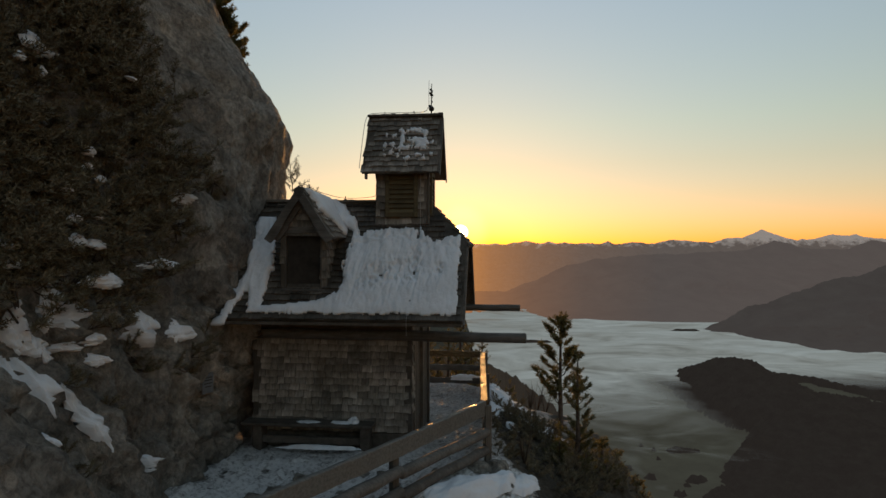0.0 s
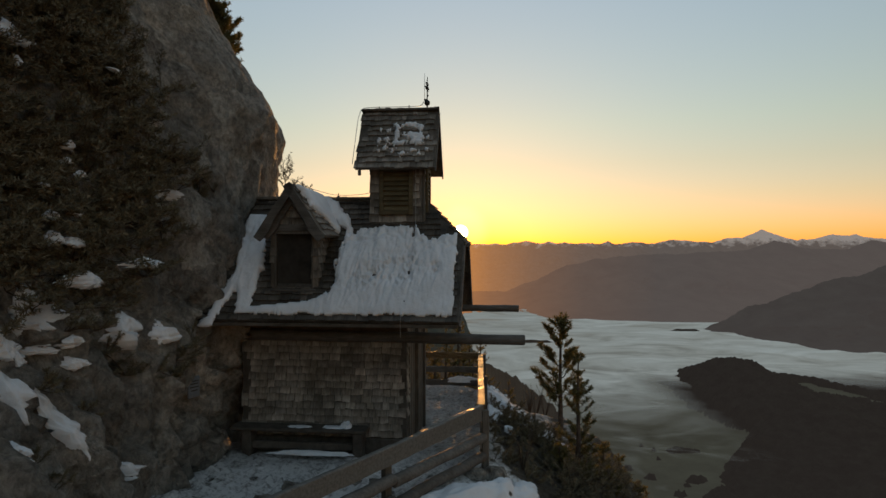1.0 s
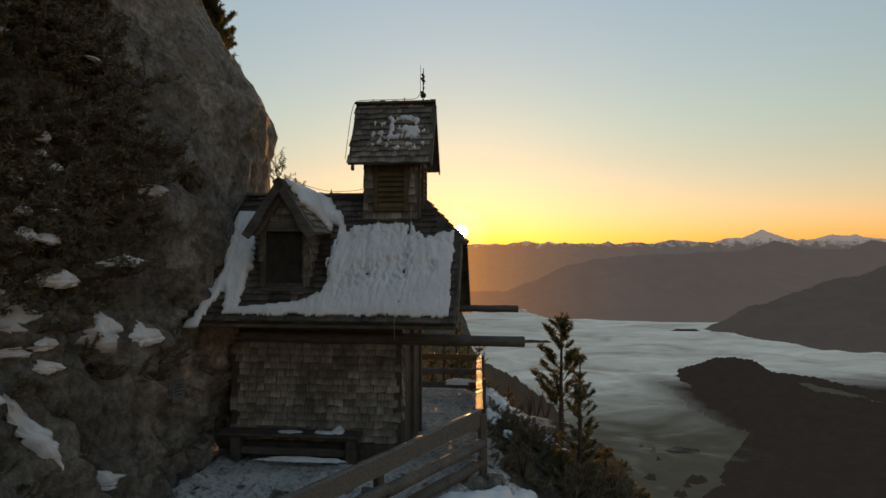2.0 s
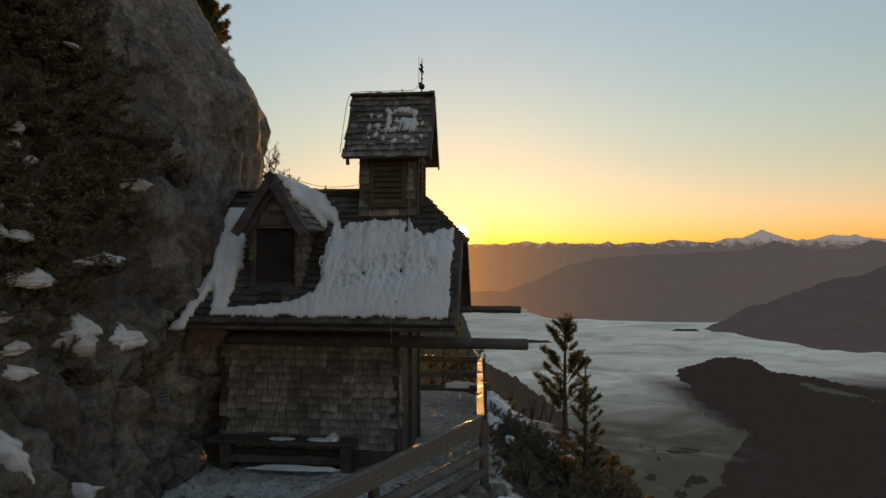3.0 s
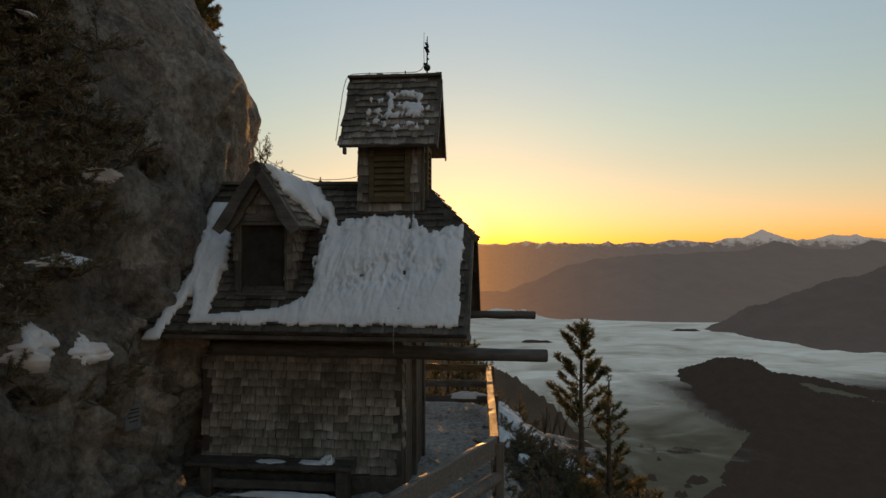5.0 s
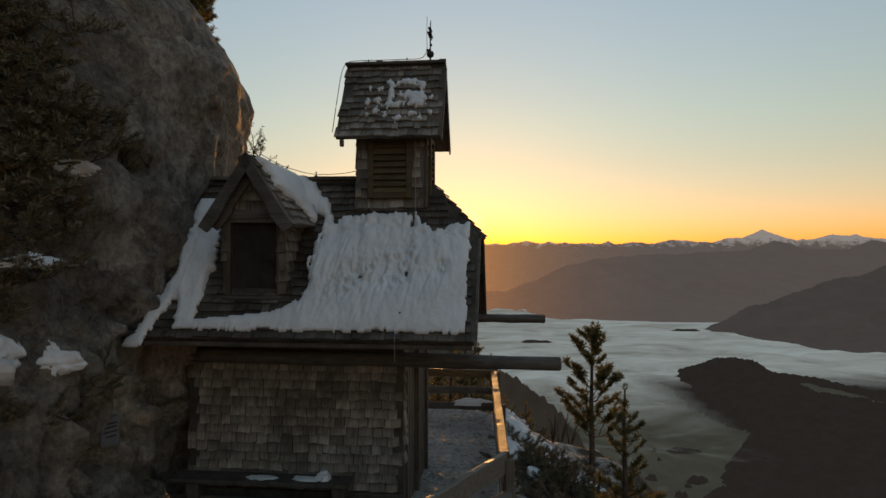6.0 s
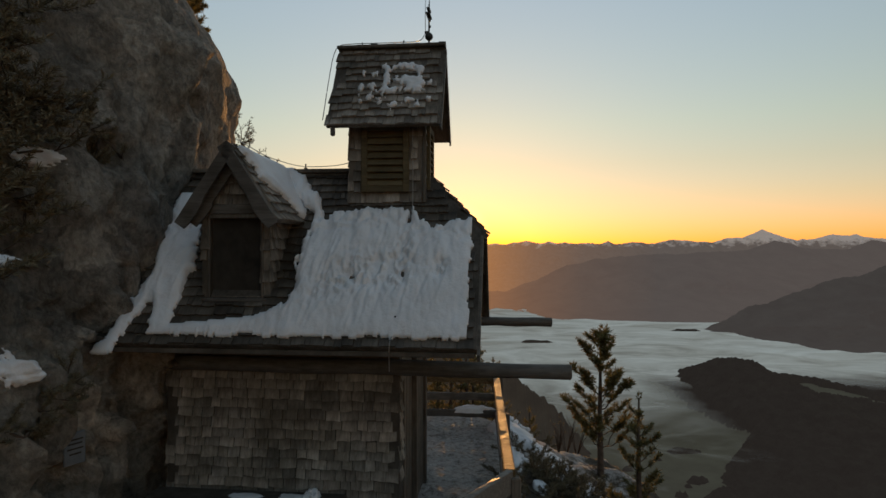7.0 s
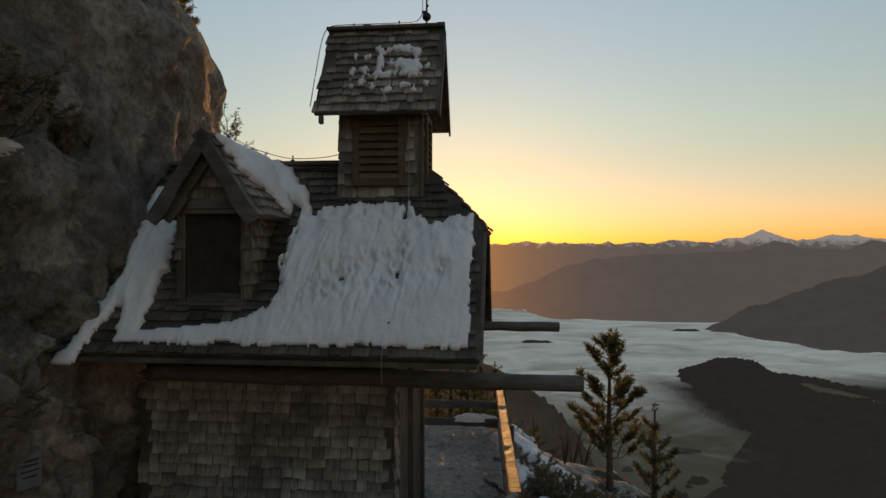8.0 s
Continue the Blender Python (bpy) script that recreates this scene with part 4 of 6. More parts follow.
def snow_sheet(name, place, here, x0, x1, y0, y1, step, thick, label, relief, mat=None):
    """A layer of snow over a surface: place(x, y, h) gives a point h above it; here(x, y): where it lies."""
    nx, ny = int((x1 - x0) / step) + 1, int((y1 - y0) / step) + 1
    inside = np.array([[here(x0 + i * step, y0 + j * step) for j in range(ny)] for i in range(nx)])
    level, ring = inside.astype(int), inside.copy()
    for _ in range(5):
        pad = np.pad(ring, 1)
        ring = ring & pad[:-2, 1:-1] & pad[2:, 1:-1] & pad[1:-1, :-2] & pad[1:-1, 2:]
        level = level + ring
    rise = [0.0, 0.38, 0.62, 0.78, 0.90, 0.97, 1.0]
    index, verts_, faces_ = {}, [], []
    cells = [(i, j) for i in range(nx - 1) for j in range(ny - 1) if inside[i, j] and inside[i + 1, j] and inside[i, j + 1] and inside[i + 1, j + 1]]

    def vert(i, j, top):
        if (i, j, top) not in index:
            x, y = x0 + i * step, y0 + j * step
            h = thick * rise[level[i, j]] * relief(x, y) if top else -0.03
            dx, dy = step * 0.35 * fbm(x * 31, y * 31, 1), step * 0.35 * fbm(x * 31, y * 31, 9)
            index[i, j, top] = len(verts_)
            verts_.append(place(x + dx, y + dy, h))
        return index[i, j, top]

    owned = set(cells)
    for i, j in cells:
        faces_.append((vert(i, j, 1), vert(i + 1, j, 1), vert(i + 1, j + 1, 1), vert(i, j + 1, 1)))
        for (di, dj), (a, b) in (((0, -1), ((i, j), (i + 1, j))), ((1, 0), ((i + 1, j), (i + 1, j + 1))), ((0, 1), ((i + 1, j + 1), (i, j + 1))), ((-1, 0), ((i, j + 1), (i, j)))):
            if (i + di, j + dj) not in owned:
                faces_.append((vert(*b, 1), vert(*a, 1), vert(*a, 0), vert(*b, 0)))
    ob = mesh_object(name, verts_, faces_, mat or SNOW, None, True)
    ob.matrix_world = CHAPEL
    bm = bmesh.new()
    bm.from_mesh(ob.data)
    bmesh.ops.recalc_face_normals(bm, faces=bm.faces)
    bm.to_mesh(ob.data)
    bm.free()
    return tagged(ob, label, "snow")


NORMAL = Vector((0, -SLOPE.z, SLOPE.y))


def on_front(u, v, h):
    return Vector((u, v, roof_z(v))) + NORMAL * (h + 0.025)


def roof_relief(u, v):
    """Share of the full depth: slumped folds, furrows down the slope, a broken, pitted middle and thin rims."""
    melt = fbm(u * 2.2, v * 2.6, 14)
    fold = abs(fbm(u * 3.4 + 0.8 * v, v * 1.1, 71))
    furrow = max(0.0, 0.20 - abs(fbm(u * 4.5 - 1.2 * v, v * 0.6, 9))) / 0.20 * seam(v, [-0.75, -0.5, 0.2], [0.35, 1.0, 0.25]) * seam(u, [-1.3, -1.1, 0.2, 0.5], [0.2, 1.0, 1.0, 0.5])
    patch = math.exp(-((u + 0.30) / 0.42) ** 2 - ((v + 0.25) / 0.16) ** 2) + 0.8 * math.exp(-((u - 0.04) / 0.10) ** 2 - ((v + 0.12) / 0.22) ** 2) + 0.9 * math.exp(-((u - 0.51) / 0.07) ** 2 - ((v + 0.22) / 0.07) ** 2) + 0.5 * math.exp(-((u + 0.75) / 0.25) ** 2 - ((v + 0.42) / 0.12) ** 2)
    crumb = abs(fbm(u * 7, v * 9, 30)) + 0.8 * abs(fbm(u * 17, v * 21, 3))
    crest = math.exp(-((v - seam(u, [-1.0, 0.0, 0.3, 0.9], [0.20, 0.24, 0.12, 0.14])) / 0.10) ** 2) * abs(fbm(u * 6, v * 11, 44))
    rim = min(1.0, 0.35 + 1.6 * max(0.0, min(0.9 - u, v + 0.82, 0.5)))
    body = 1.0 + 0.45 * melt + 0.40 * fold + 0.10 * fbm(u * 9, v * 7, 4) + 0.07 * fbm(u * 23, v * 17, 4) - 0.26 * furrow - 1.0 * crest - patch * (0.05 + 2.1 * crumb)
    return max(0.10, rim * body)


snow_sheet("roof_snow", on_front, roof_snow_here, -3.4, 0.95, -1.0, 0.84, 0.016, 0.078, "thick melting snow sheet with furrows on the roof", roof_relief)


def on_dormer(r, v, h):
    """r runs from the dormer's ridge down its slope towards the tower."""
    run = Vector((DB_U1 - DM, 0, DB_E - DB_R))
    nrm = Vector((DB_R - DB_E, 0, DB_U1 - DM)).normalized()
    sag = 0.05 * (v + 0.68)
    return Vector((DM, v, DB_R - sag)) + run * r + nrm * (h + 0.03)


def dormer_snow_here(r, v):
    jag = 0.05 * fbm(r * 6, v * 6, 3)
    if r < 0.02 + 0.05 * abs(jag) or v > 0.82:
        return False
    return v > -0.52 + 0.18 * r + jag and r < seam(v, [-0.6, -0.3, 0.0, 0.25, 0.8], [0.42, 0.52, 0.66, 0.95, 1.1]) + jag


snow_sheet("dormer_snow", on_dormer, dormer_snow_here, 0.0, 1.1, -0.66, 0.84, 0.028, 0.075, "smooth snow drift on the dormer roof", lambda r, v: 1.0 + 0.5 * max(0.0, v) + 0.15 * fbm(r * 5, v * 5, 2))

TSLOPE = Vector((0, TRM - TR_V0, TR_R - TR_E)).normalized()
TLEN = math.hypot(TRM - TR_V0, TR_R - TR_E)
BLOBS = [  # along, up the slope, half sizes
    (0.02, 0.70, 0.14, 0.17), (0.16, 0.62, 0.09, 0.15), (-0.04, 0.93, 0.17, 0.06), (0.17, 0.86, 0.05, 0.08), (-0.26, 0.70, 0.05, 0.22), (-0.20, 0.52, 0.16, 0.05),
    (-0.42, 0.62, 0.065, 0.06), (-0.45, 0.42, 0.065, 0.07), (-0.40, 0.80, 0.065, 0.05), (-0.14, 0.28, 0.07, 0.06), (0.05, 0.36, 0.08, 0.04), (0.18, 0.28, 0.05, 0.05), (0.30, 0.38, 0.04, 0.05), (-0.30, 0.34, 0.04, 0.05), (-0.56, 0.60, 0.035, 0.11), (-0.55, 0.84, 0.03, 0.05), (-0.31, 0.93, 0.04, 0.04), (0.31, 0.64, 0.03, 0.06), (-0.54, 0.36, 0.03, 0.05),
]


def tower_snow_here(u, s):
    f = sum(math.exp(-(((u - a) / c) ** 2 + ((s - b) / d) ** 2)) for a, b, c, d in BLOBS)
    hole = 0.8 * math.exp(-(((u - 0.03) / 0.10) ** 2 + ((s - 0.80) / 0.05) ** 2))
    return f - hole > 0.44 + 0.45 * fbm(u * 11, s * 11, 6) + 0.42 * fbm(u * 27, s * 27, 2)


TNORMAL = Vector((0, -TSLOPE.z, TSLOPE.y))
snow_sheet("tower_snow", lambda u, s, h: Vector((u, TR_V0, TR_E)) + TSLOPE * s + TNORMAL * (h + 0.022), tower_snow_here, -0.62, 0.40, 0.12, 1.12, 0.014, 0.04, "ragged snow remains on the tower roof", lambda u, s: 1.0 + 0.3 * fbm(u * 14, s * 14, 5))

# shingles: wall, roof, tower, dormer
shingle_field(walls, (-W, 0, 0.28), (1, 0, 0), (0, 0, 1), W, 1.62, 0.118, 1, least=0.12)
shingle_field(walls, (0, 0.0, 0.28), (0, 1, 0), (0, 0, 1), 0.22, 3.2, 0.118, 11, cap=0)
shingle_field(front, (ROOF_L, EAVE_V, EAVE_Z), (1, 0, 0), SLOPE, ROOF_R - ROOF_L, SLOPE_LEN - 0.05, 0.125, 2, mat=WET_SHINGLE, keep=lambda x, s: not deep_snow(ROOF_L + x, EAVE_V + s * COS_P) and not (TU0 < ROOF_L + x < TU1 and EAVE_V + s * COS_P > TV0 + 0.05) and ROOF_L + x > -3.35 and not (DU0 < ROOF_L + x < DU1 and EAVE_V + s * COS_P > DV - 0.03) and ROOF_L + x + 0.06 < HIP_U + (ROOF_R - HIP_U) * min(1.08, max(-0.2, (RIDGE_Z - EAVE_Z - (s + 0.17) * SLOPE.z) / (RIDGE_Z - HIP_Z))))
hip_up = Vector((HIP_U - ROOF_R - 0.06, 0, RIDGE_Z - HIP_Z + 0.05))
shingle_field(hip, (ROOF_R + 0.06, hip_f, HIP_Z - 0.03), (0, 1, 0), hip_up, hip_b - hip_f, hip_up.length, 0.125, 3, keep=lambda x, s: abs(x - (hip_b - hip_f) / 2) < (hip_b - hip_f) / 2 * (0.96 - s / hip_up.length) - 0.05)
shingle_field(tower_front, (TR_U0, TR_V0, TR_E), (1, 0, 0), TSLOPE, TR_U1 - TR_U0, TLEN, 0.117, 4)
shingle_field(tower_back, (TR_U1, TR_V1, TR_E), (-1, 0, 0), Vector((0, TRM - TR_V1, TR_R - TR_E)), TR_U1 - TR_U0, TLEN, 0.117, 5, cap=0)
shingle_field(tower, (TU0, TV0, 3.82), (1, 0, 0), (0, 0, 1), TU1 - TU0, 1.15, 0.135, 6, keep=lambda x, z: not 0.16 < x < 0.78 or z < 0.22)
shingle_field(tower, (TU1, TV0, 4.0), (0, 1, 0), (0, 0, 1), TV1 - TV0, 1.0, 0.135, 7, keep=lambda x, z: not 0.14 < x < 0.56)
shingle_field(tower, (TU0, TV1, 4.0), (0, -1, 0), (0, 0, 1), TV1 - TV0, 1.0, 0.135, 17, cap=0)
shingle_field(dormer, (DU0, DV, 2.5), (1, 0, 0), (0, 0, 1), DU1 - DU0, 1.9, 0.125, 8, keep=lambda x, z: (not 0.08 < x < 0.72 or z < 0.13 or z > 1.24) and abs(x - 0.4) < 0.42 - max(0.0, z - 1.30) * 0.72)
shingle_field(dormer, (DU1, DV, 2.5), (0, 1, 0), (0, 0, 1), 0.7, 1.3, 0.125, 9)


def dormer_slope(slab_ob, side, seed):
    edge = DB_U1 if side > 0 else DB_U0
    up = Vector((DM - edge, 0, DB_R - DB_E))
    along = Vector((0, 1, 0)) if side > 0 else Vector((0, -1, 0))
    start = (edge, DB_V, DB_E) if side > 0 else (edge, 0.6, DB_E)
    shingle_field(slab_ob, start, along, up, 1.25, up.length - (0.02 if side > 0 else 0.12), 0.12, seed)


dormer_slope(dormer_r, 1, 21)
dormer_slope(dormer_l, -1, 22)


def barge_board(a, b, v, depth, parent, lobes, label=""):
    """A board along a gable's edge from foot a to apex b, its lower rim cut in lobes near the foot."""
    a, b = Vector((a[0], a[1])), Vector((b[0], b[1]))
    n = 26
    d = (b - a).normalized()
    down = Vector((-d.y, d.x))
    if down.y > 0:
        down = -down
    top, low = [], []
    for i in range(n + 1):
        s = i / n
        p = a.lerp(b, s)
        wave = 0.028 * abs(math.sin(s * math.pi * lobes)) if s < 0.35 else 0.0
        top.append(p)
        low.append(p + down * (depth + wave) * (1.0 if s < 0.97 else 0.96))
    vs = [(p.x, v, p.y) for p in top + low] + [(p.x, v + 0.03, p.y) for p in top + low]
    m = n + 1
    fs = []
    for i in range(n):
        fs += [(i, i + 1, m + i + 1, m + i), (2 * m + i, 3 * m + i, 3 * m + i + 1, 2 * m + i + 1), (i, 2 * m + i, 2 * m + i + 1, i + 1), (m + i, m + i + 1, 3 * m + i + 1, 3 * m + i)]
    fs += [(0, m, 3 * m, 2 * m), (n, 2 * m + n, 3 * m + n, m + n)]
    ob = mesh_object("barge_board", vs, fs, BEAMWOOD, parent)
    bm = bmesh.new()
    bm.from_mesh(ob.data)
    bmesh.ops.recalc_face_normals(bm, faces=bm.faces)
    bm.to_mesh(ob.data)
    bm.free()
    return tagged(ob, label)


for foot in (DB_U0 - 0.02, DB_U1 + 0.02):
    barge_board((foot, DB_E - 0.03), (DM, DB_R + 0.01), DB_V - 0.032, 0.13, dormer, 2.5, "grey carved barge board")
    barge_board((foot + (0.10 if foot < DM else -0.10), DB_E - 0.02), (DM, DB_R - 0.16), DB_V + 0.10, 0.10, dormer, 1.5)
# hatch frame and sill
for lo, hi in (((DWU0 - 0.025, DV - 0.025, DWZ0 - 0.02), (DWU0, DV + 0.07, DWZ1 + 0.05)), ((DWU1, DV - 0.03, DWZ0 - 0.02), (DWU1 + 0.025, DV + 0.07, DWZ1 + 0.05)), ((DWU0, DV - 0.03, DWZ1), (DWU1, DV + 0.07, DWZ1 + 0.05))):
    box_part("hatch_frame", lo, hi, POSTWOOD, dormer)
box_part("hatch_sill", (DWU0 - 0.08, DV - 0.07, DWZ0 - 0.06), (DWU1 + 0.08, DV + 0.06, DWZ0 - 0.021), BEAMWOOD, dormer)
box_part("lintel_board", (DWU0 - 0.02, DV - 0.045, DWZ1 + 0.052), (DWU1 + 0.02, DV - 0.015, DWZ1 + 0.16), BEAMWOOD, dormer)


def louvre(origin, along, width, height, slats, parent):
    """A shutter of tilted slats in a frame, standing in front of a wall."""
    root = new("louvre_window")
    root.parent = parent
    root.matrix_local = frame_matrix(origin, along, (0, 0, 1))
    tagged(root, "ochre wooden louvre shutter")
    b = 0.075
    box_part("frame_board", (0, -0.05, 0), (b, 0, height), SHUTTER, root)
    box_part("frame_board", (width - b, -0.05, 0), (width, 0, height), SHUTTER, root)
    box_part("frame_board", (b, -0.05, 0), (width - b, 0, b), SHUTTER, root)
    box_part("frame_board", (b, -0.05, height - b), (width - b, 0, height), SHUTTER, root)
    pitch = (height - 2 * b) / slats
    for i in range(slats):
        bm = box(bmesh.new(), (b, -0.008, -pitch * 0.56), (width - b, 0.008, pitch * 0.56), 0.003)
        slat = part("slat", bm, SHUTTER, root)
        slat.matrix_local = pose(0, -0.022, b + pitch * (i + 0.5), -32)
    return root


louvre((TU0 + 0.17, TV0 - 0.012, 4.08), (1, 0, 0), 0.60, 0.84, 8, chapel)
louvre((TU1 + 0.012, TV0 + 0.13, 4.12), (0, 1, 0), 0.44, 0.80, 8, chapel)
for pv in (TR_V0 + 0.04, TR_V1 - 0.04):
    box_part("peg", (TR_U0 + 0.05, pv - 0.03, TR_E - 0.12), (TR_U0 + 0.10, pv + 0.03, TR_E - 0.02), BEAMWOOD, tower, 0.01)
box_part("corner_post", (TU1 - 0.01, TV0 - 0.03, 3.95), (TU1 + 0.03, TV0 + 0.012, 4.95), POSTWOOD, tower)

# ridge boards, verge boards, eave boards
box_part("tower_ridge_board", (TR_U0 - 0.02, TRM - 0.09, TR_R - 0.015), (TR_U1 + 0.01, TRM + 0.05, TR_R + 0.03), SHINGLE, chapel, 0.012)
for u0, u1, tilt in ((-3.3, -2.3, 0.01), (-2.3, -1.5, 0.0), (-1.5, -0.72, -0.01)):
    box_part("ridge_board", (u0, RIDGE_V - 0.09, RIDGE_Z - 0.02 + tilt), (u1 - 0.01, RIDGE_V + 0.06, RIDGE_Z + 0.035 + tilt), SHINGLE, chapel, 0.012)
slab("verge_board", [(ROOF_R + 0.03, EAVE_V, EAVE_Z - 0.06), (ROOF_R + 0.03, hip_f, HIP_Z - 0.06), (ROOF_R, hip_f, HIP_Z - 0.06), (ROOF_R, EAVE_V, EAVE_Z - 0.06)], 0.13, BEAMWOOD, chapel)
slab("verge_board", [(ROOF_R + 0.03, BACK_V, EAVE_Z - 0.06), (ROOF_R + 0.03, hip_b, HIP_Z - 0.06), (ROOF_R, hip_b, HIP_Z - 0.06), (ROOF_R, BACK_V, EAVE_Z - 0.06)], 0.13, BEAMWOOD, chapel)
slab("tower_verge_board", [(TR_U1 + 0.02, TR_V0, TR_E - 0.04), (TR_U1 + 0.02, TRM, TR_R - 0.04), (TR_U1, TRM, TR_R - 0.04), (TR_U1, TR_V0, TR_E - 0.04)], 0.07, BEAMWOOD, chapel)
slab("tower_verge_board", [(TR_U1 + 0.02, TR_V1, TR_E - 0.04), (TR_U1 + 0.02, TRM, TR_R - 0.04), (TR_U1, TRM, TR_R - 0.04), (TR_U1, TR_V1, TR_E - 0.04)], 0.07, BEAMWOOD, chapel)
for i, u in enumerate((-3.2, -2.55, -1.9, -1.25, -0.6, 0.05, 0.62)):  # rafters under the eave
    r = slab("rafter", [(u, EAVE_V + 0.06, EAVE_Z - 0.05), (u + 0.08, EAVE_V + 0.06, EAVE_Z - 0.05), (u + 0.08, 0.1, roof_z(0.1) - 0.16), (u, 0.1, roof_z(0.1) - 0.16)], 0.09, BEAMWOOD, chapel)
box_part("eave_board", (ROOF_L, EAVE_V + 0.03, EAVE_Z - 0.10), (ROOF_R - 0.02, EAVE_V + 0.06, EAVE_Z - 0.045), DARKWOOD, chapel)
log_part("purlin", (0.0, RIDGE_V, RIDGE_Z - 0.75), (0.80, RIDGE_V, RIDGE_Z - 0.75), 0.08, BEAMWOOD, chapel, 63)

# gable side: upright boards, door and frame, and a conductor rod
for i in range(4):
    box_part("board", (0.0, 0.225 + i * 0.13, -0.1), (0.022 + 0.006 * (i % 2), 0.35 + i * 0.13, 3.5), POSTWOOD, walls)
door_post = box_part("door_post", (0.0, 0.78, 0.0), (0.09, 0.90, 2.05), POSTWOOD, walls)
door = box_part("door", (0.0, 0.91, 0.02), (0.04, 1.66, 1.98), DARKWOOD, chapel, 0.005, "dark plank door")
for i in range(5):
    box_part("plank", (0.041, 0.915 + i * 0.149, 0.03), (0.055, 1.055 + i * 0.149, 1.97), DARKWOOD, door)
box_part("door_post", (0.0, 1.67, 0.0), (0.09, 1.79, 2.05), POSTWOOD, walls)
for i in range(3):
    box_part("board", (0.0, 1.80 + i * 0.135, -0.1), (0.025, 1.93 + i * 0.135, 3.2), POSTWOOD, walls)
box_part("sill_beam", (-W - 0.02, -0.05, -0.1), (0.03, 0.0, 0.26), DARKWOOD, walls, 0.012)


# ---- finial, conductor wire, hook ----
def chapel_point(p):
    return CHAPEL @ Vector(p)


def finial():
    root = new("finial")
    root.matrix_world = CHAPEL @ pose(0.25, TRM, TR_R)
    tagged(root, "dark iron cross finial with a ball on the tower ridge", "finial")
    bm = bmesh.new()
    bmesh.ops.create_uvsphere(bm, u_segments=18, v_segments=10, radius=0.052)
    bmesh.ops.translate(bm, vec=(0, 0, 0.13), verts=bm.verts)
    part("ball", bm, IRON, root)
    v, f = tube([(0, 0, -0.05), (0, 0, 0.10), (0, 0, 0.3), (0.004, 0, 0.60)], [0.012, 0.012, 0.010, 0.006], 8)
    mesh_object("rod", v, f, IRON, root, True)
    v, f = tube([(-0.045, 0, 0.20), (-0.05, 0, 0.40), (-0.045, 0, 0.66)], [0.004, 0.004, 0.003], 6)
    mesh_object("spike", v, f, CABLE, root, True)
    for z, w in ((0.40, 0.030), (0.475, 0.022)):  # the cross is seen almost edge-on
        box_part("cross_arm", (-w, -0.12 * w / 0.03, z - 0.012), (w * 0.8, 0.12 * w / 0.03, z + 0.012), IRON, root, 0.004)
    for z, r in ((0.26, 0.018), (0.335, 0.014), (0.44, 0.016), (0.54, 0.011)):
        bm = bmesh.new()
        bmesh.ops.create_uvsphere(bm, u_segments=10, v_segments=6, radius=r)
        bmesh.ops.translate(bm, vec=(0.01 if z < 0.5 else 0, 0, z), verts=bm.verts)
        part("knob", bm, IRON, root)
    box_part("clamp", (-0.055, -0.02, 0.17), (0.01, 0.02, 0.20), IRON, root, 0.004)
    return root


finial()


def wire(name, points, r, label, category):
    v, f = tube([chapel_point(p) for p in points], [r] * len(points), 6)
    return tagged(mesh_object(name, v, f, CABLE, None, True), label, category)


def curve_points(ctrl, n=10):
    """A smooth line through the given points."""
    c = [Vector(p) for p in ctrl]
    c = [c[0] * 2 - c[1]] + c + [c[-1] * 2 - c[-2]]
    out = []
    for i in range(1, len(c) - 2):
        for k in range(n):
            t = k / n
            a, b, d, e = c[i - 1], c[i], c[i + 1], c[i + 2]
            out.append(0.5 * ((2 * b) + (d - a) * t + (2 * a - 5 * b + 4 * d - e) * t * t + (3 * b - a - 3 * d + e) * t ** 3))
    return out + [c[-2]]


wire("conductor_wire", curve_points([(0.21, TRM, 6.17), (0.12, TRM, 6.07), (-0.10, TRM, 6.06), (-0.45, TRM, 6.06), (-0.75, TRM, 6.06), (-0.93, TRM - 0.02, 6.03), (-0.985, TRM - 0.12, 5.86), (-0.985, TRM - 0.35, 5.45), (-0.985, TR_V0 + 0.05, 4.95)]), 0.0055, "zinc lightning conductor wire along the tower ridge", "wire")
wire("conductor_wire", curve_points([(TU0 - 0.02, TV0 + 0.2, 4.56), (TU0 - 0.06, TV0 + 0.28, 4.50), (-1.05, RIDGE_V, 4.47), (-1.45, RIDGE_V, 4.47), (-1.72, 0.62, 4.53), (-1.79, 0.3, 4.56), (-1.79, -0.1, 4.59), (-1.79, -0.5, 4.62)]), 0.005, "zinc lightning conductor wire over the roof ridge", "wire")
wire("conductor_wire", curve_points([(0.10, TV0 - 0.06, 4.85), (0.10, TV0 - 0.05, 4.3), (0.10, TV0 - 0.06, 3.95), (0.09, 0.33, 3.86), (0.08, 0.26, 3.74)]), 0.005, "zinc lightning conductor wire down the tower", "wire")
wire("conductor_wire", curve_points([(0.06, -0.80, 2.46), (0.05, -0.88, 2.42), (0.045, -0.90, 2.32), (0.045, -0.88, 2.10)]), 0.005, "short end of conductor wire hanging at the eave", "wire")


def holder(u, v, z):
    root = new("wire_holder")
    root.matrix_world = CHAPEL @ pose(u, v, z)
    tagged(root, "small iron wire holder on the ridge", "wire holder", "wire holders")
    box_part("foot", (-0.02, -0.02, -0.01), (0.02, 0.02, 0.01), IRON, root, 0.003)
    v_, f_ = tube([(0, 0, 0), (0, 0, 0.035), (0, 0, 0.06)], [0.008, 0.007, 0.012], 6)
    mesh_object("stem", v_, f_, IRON, root)


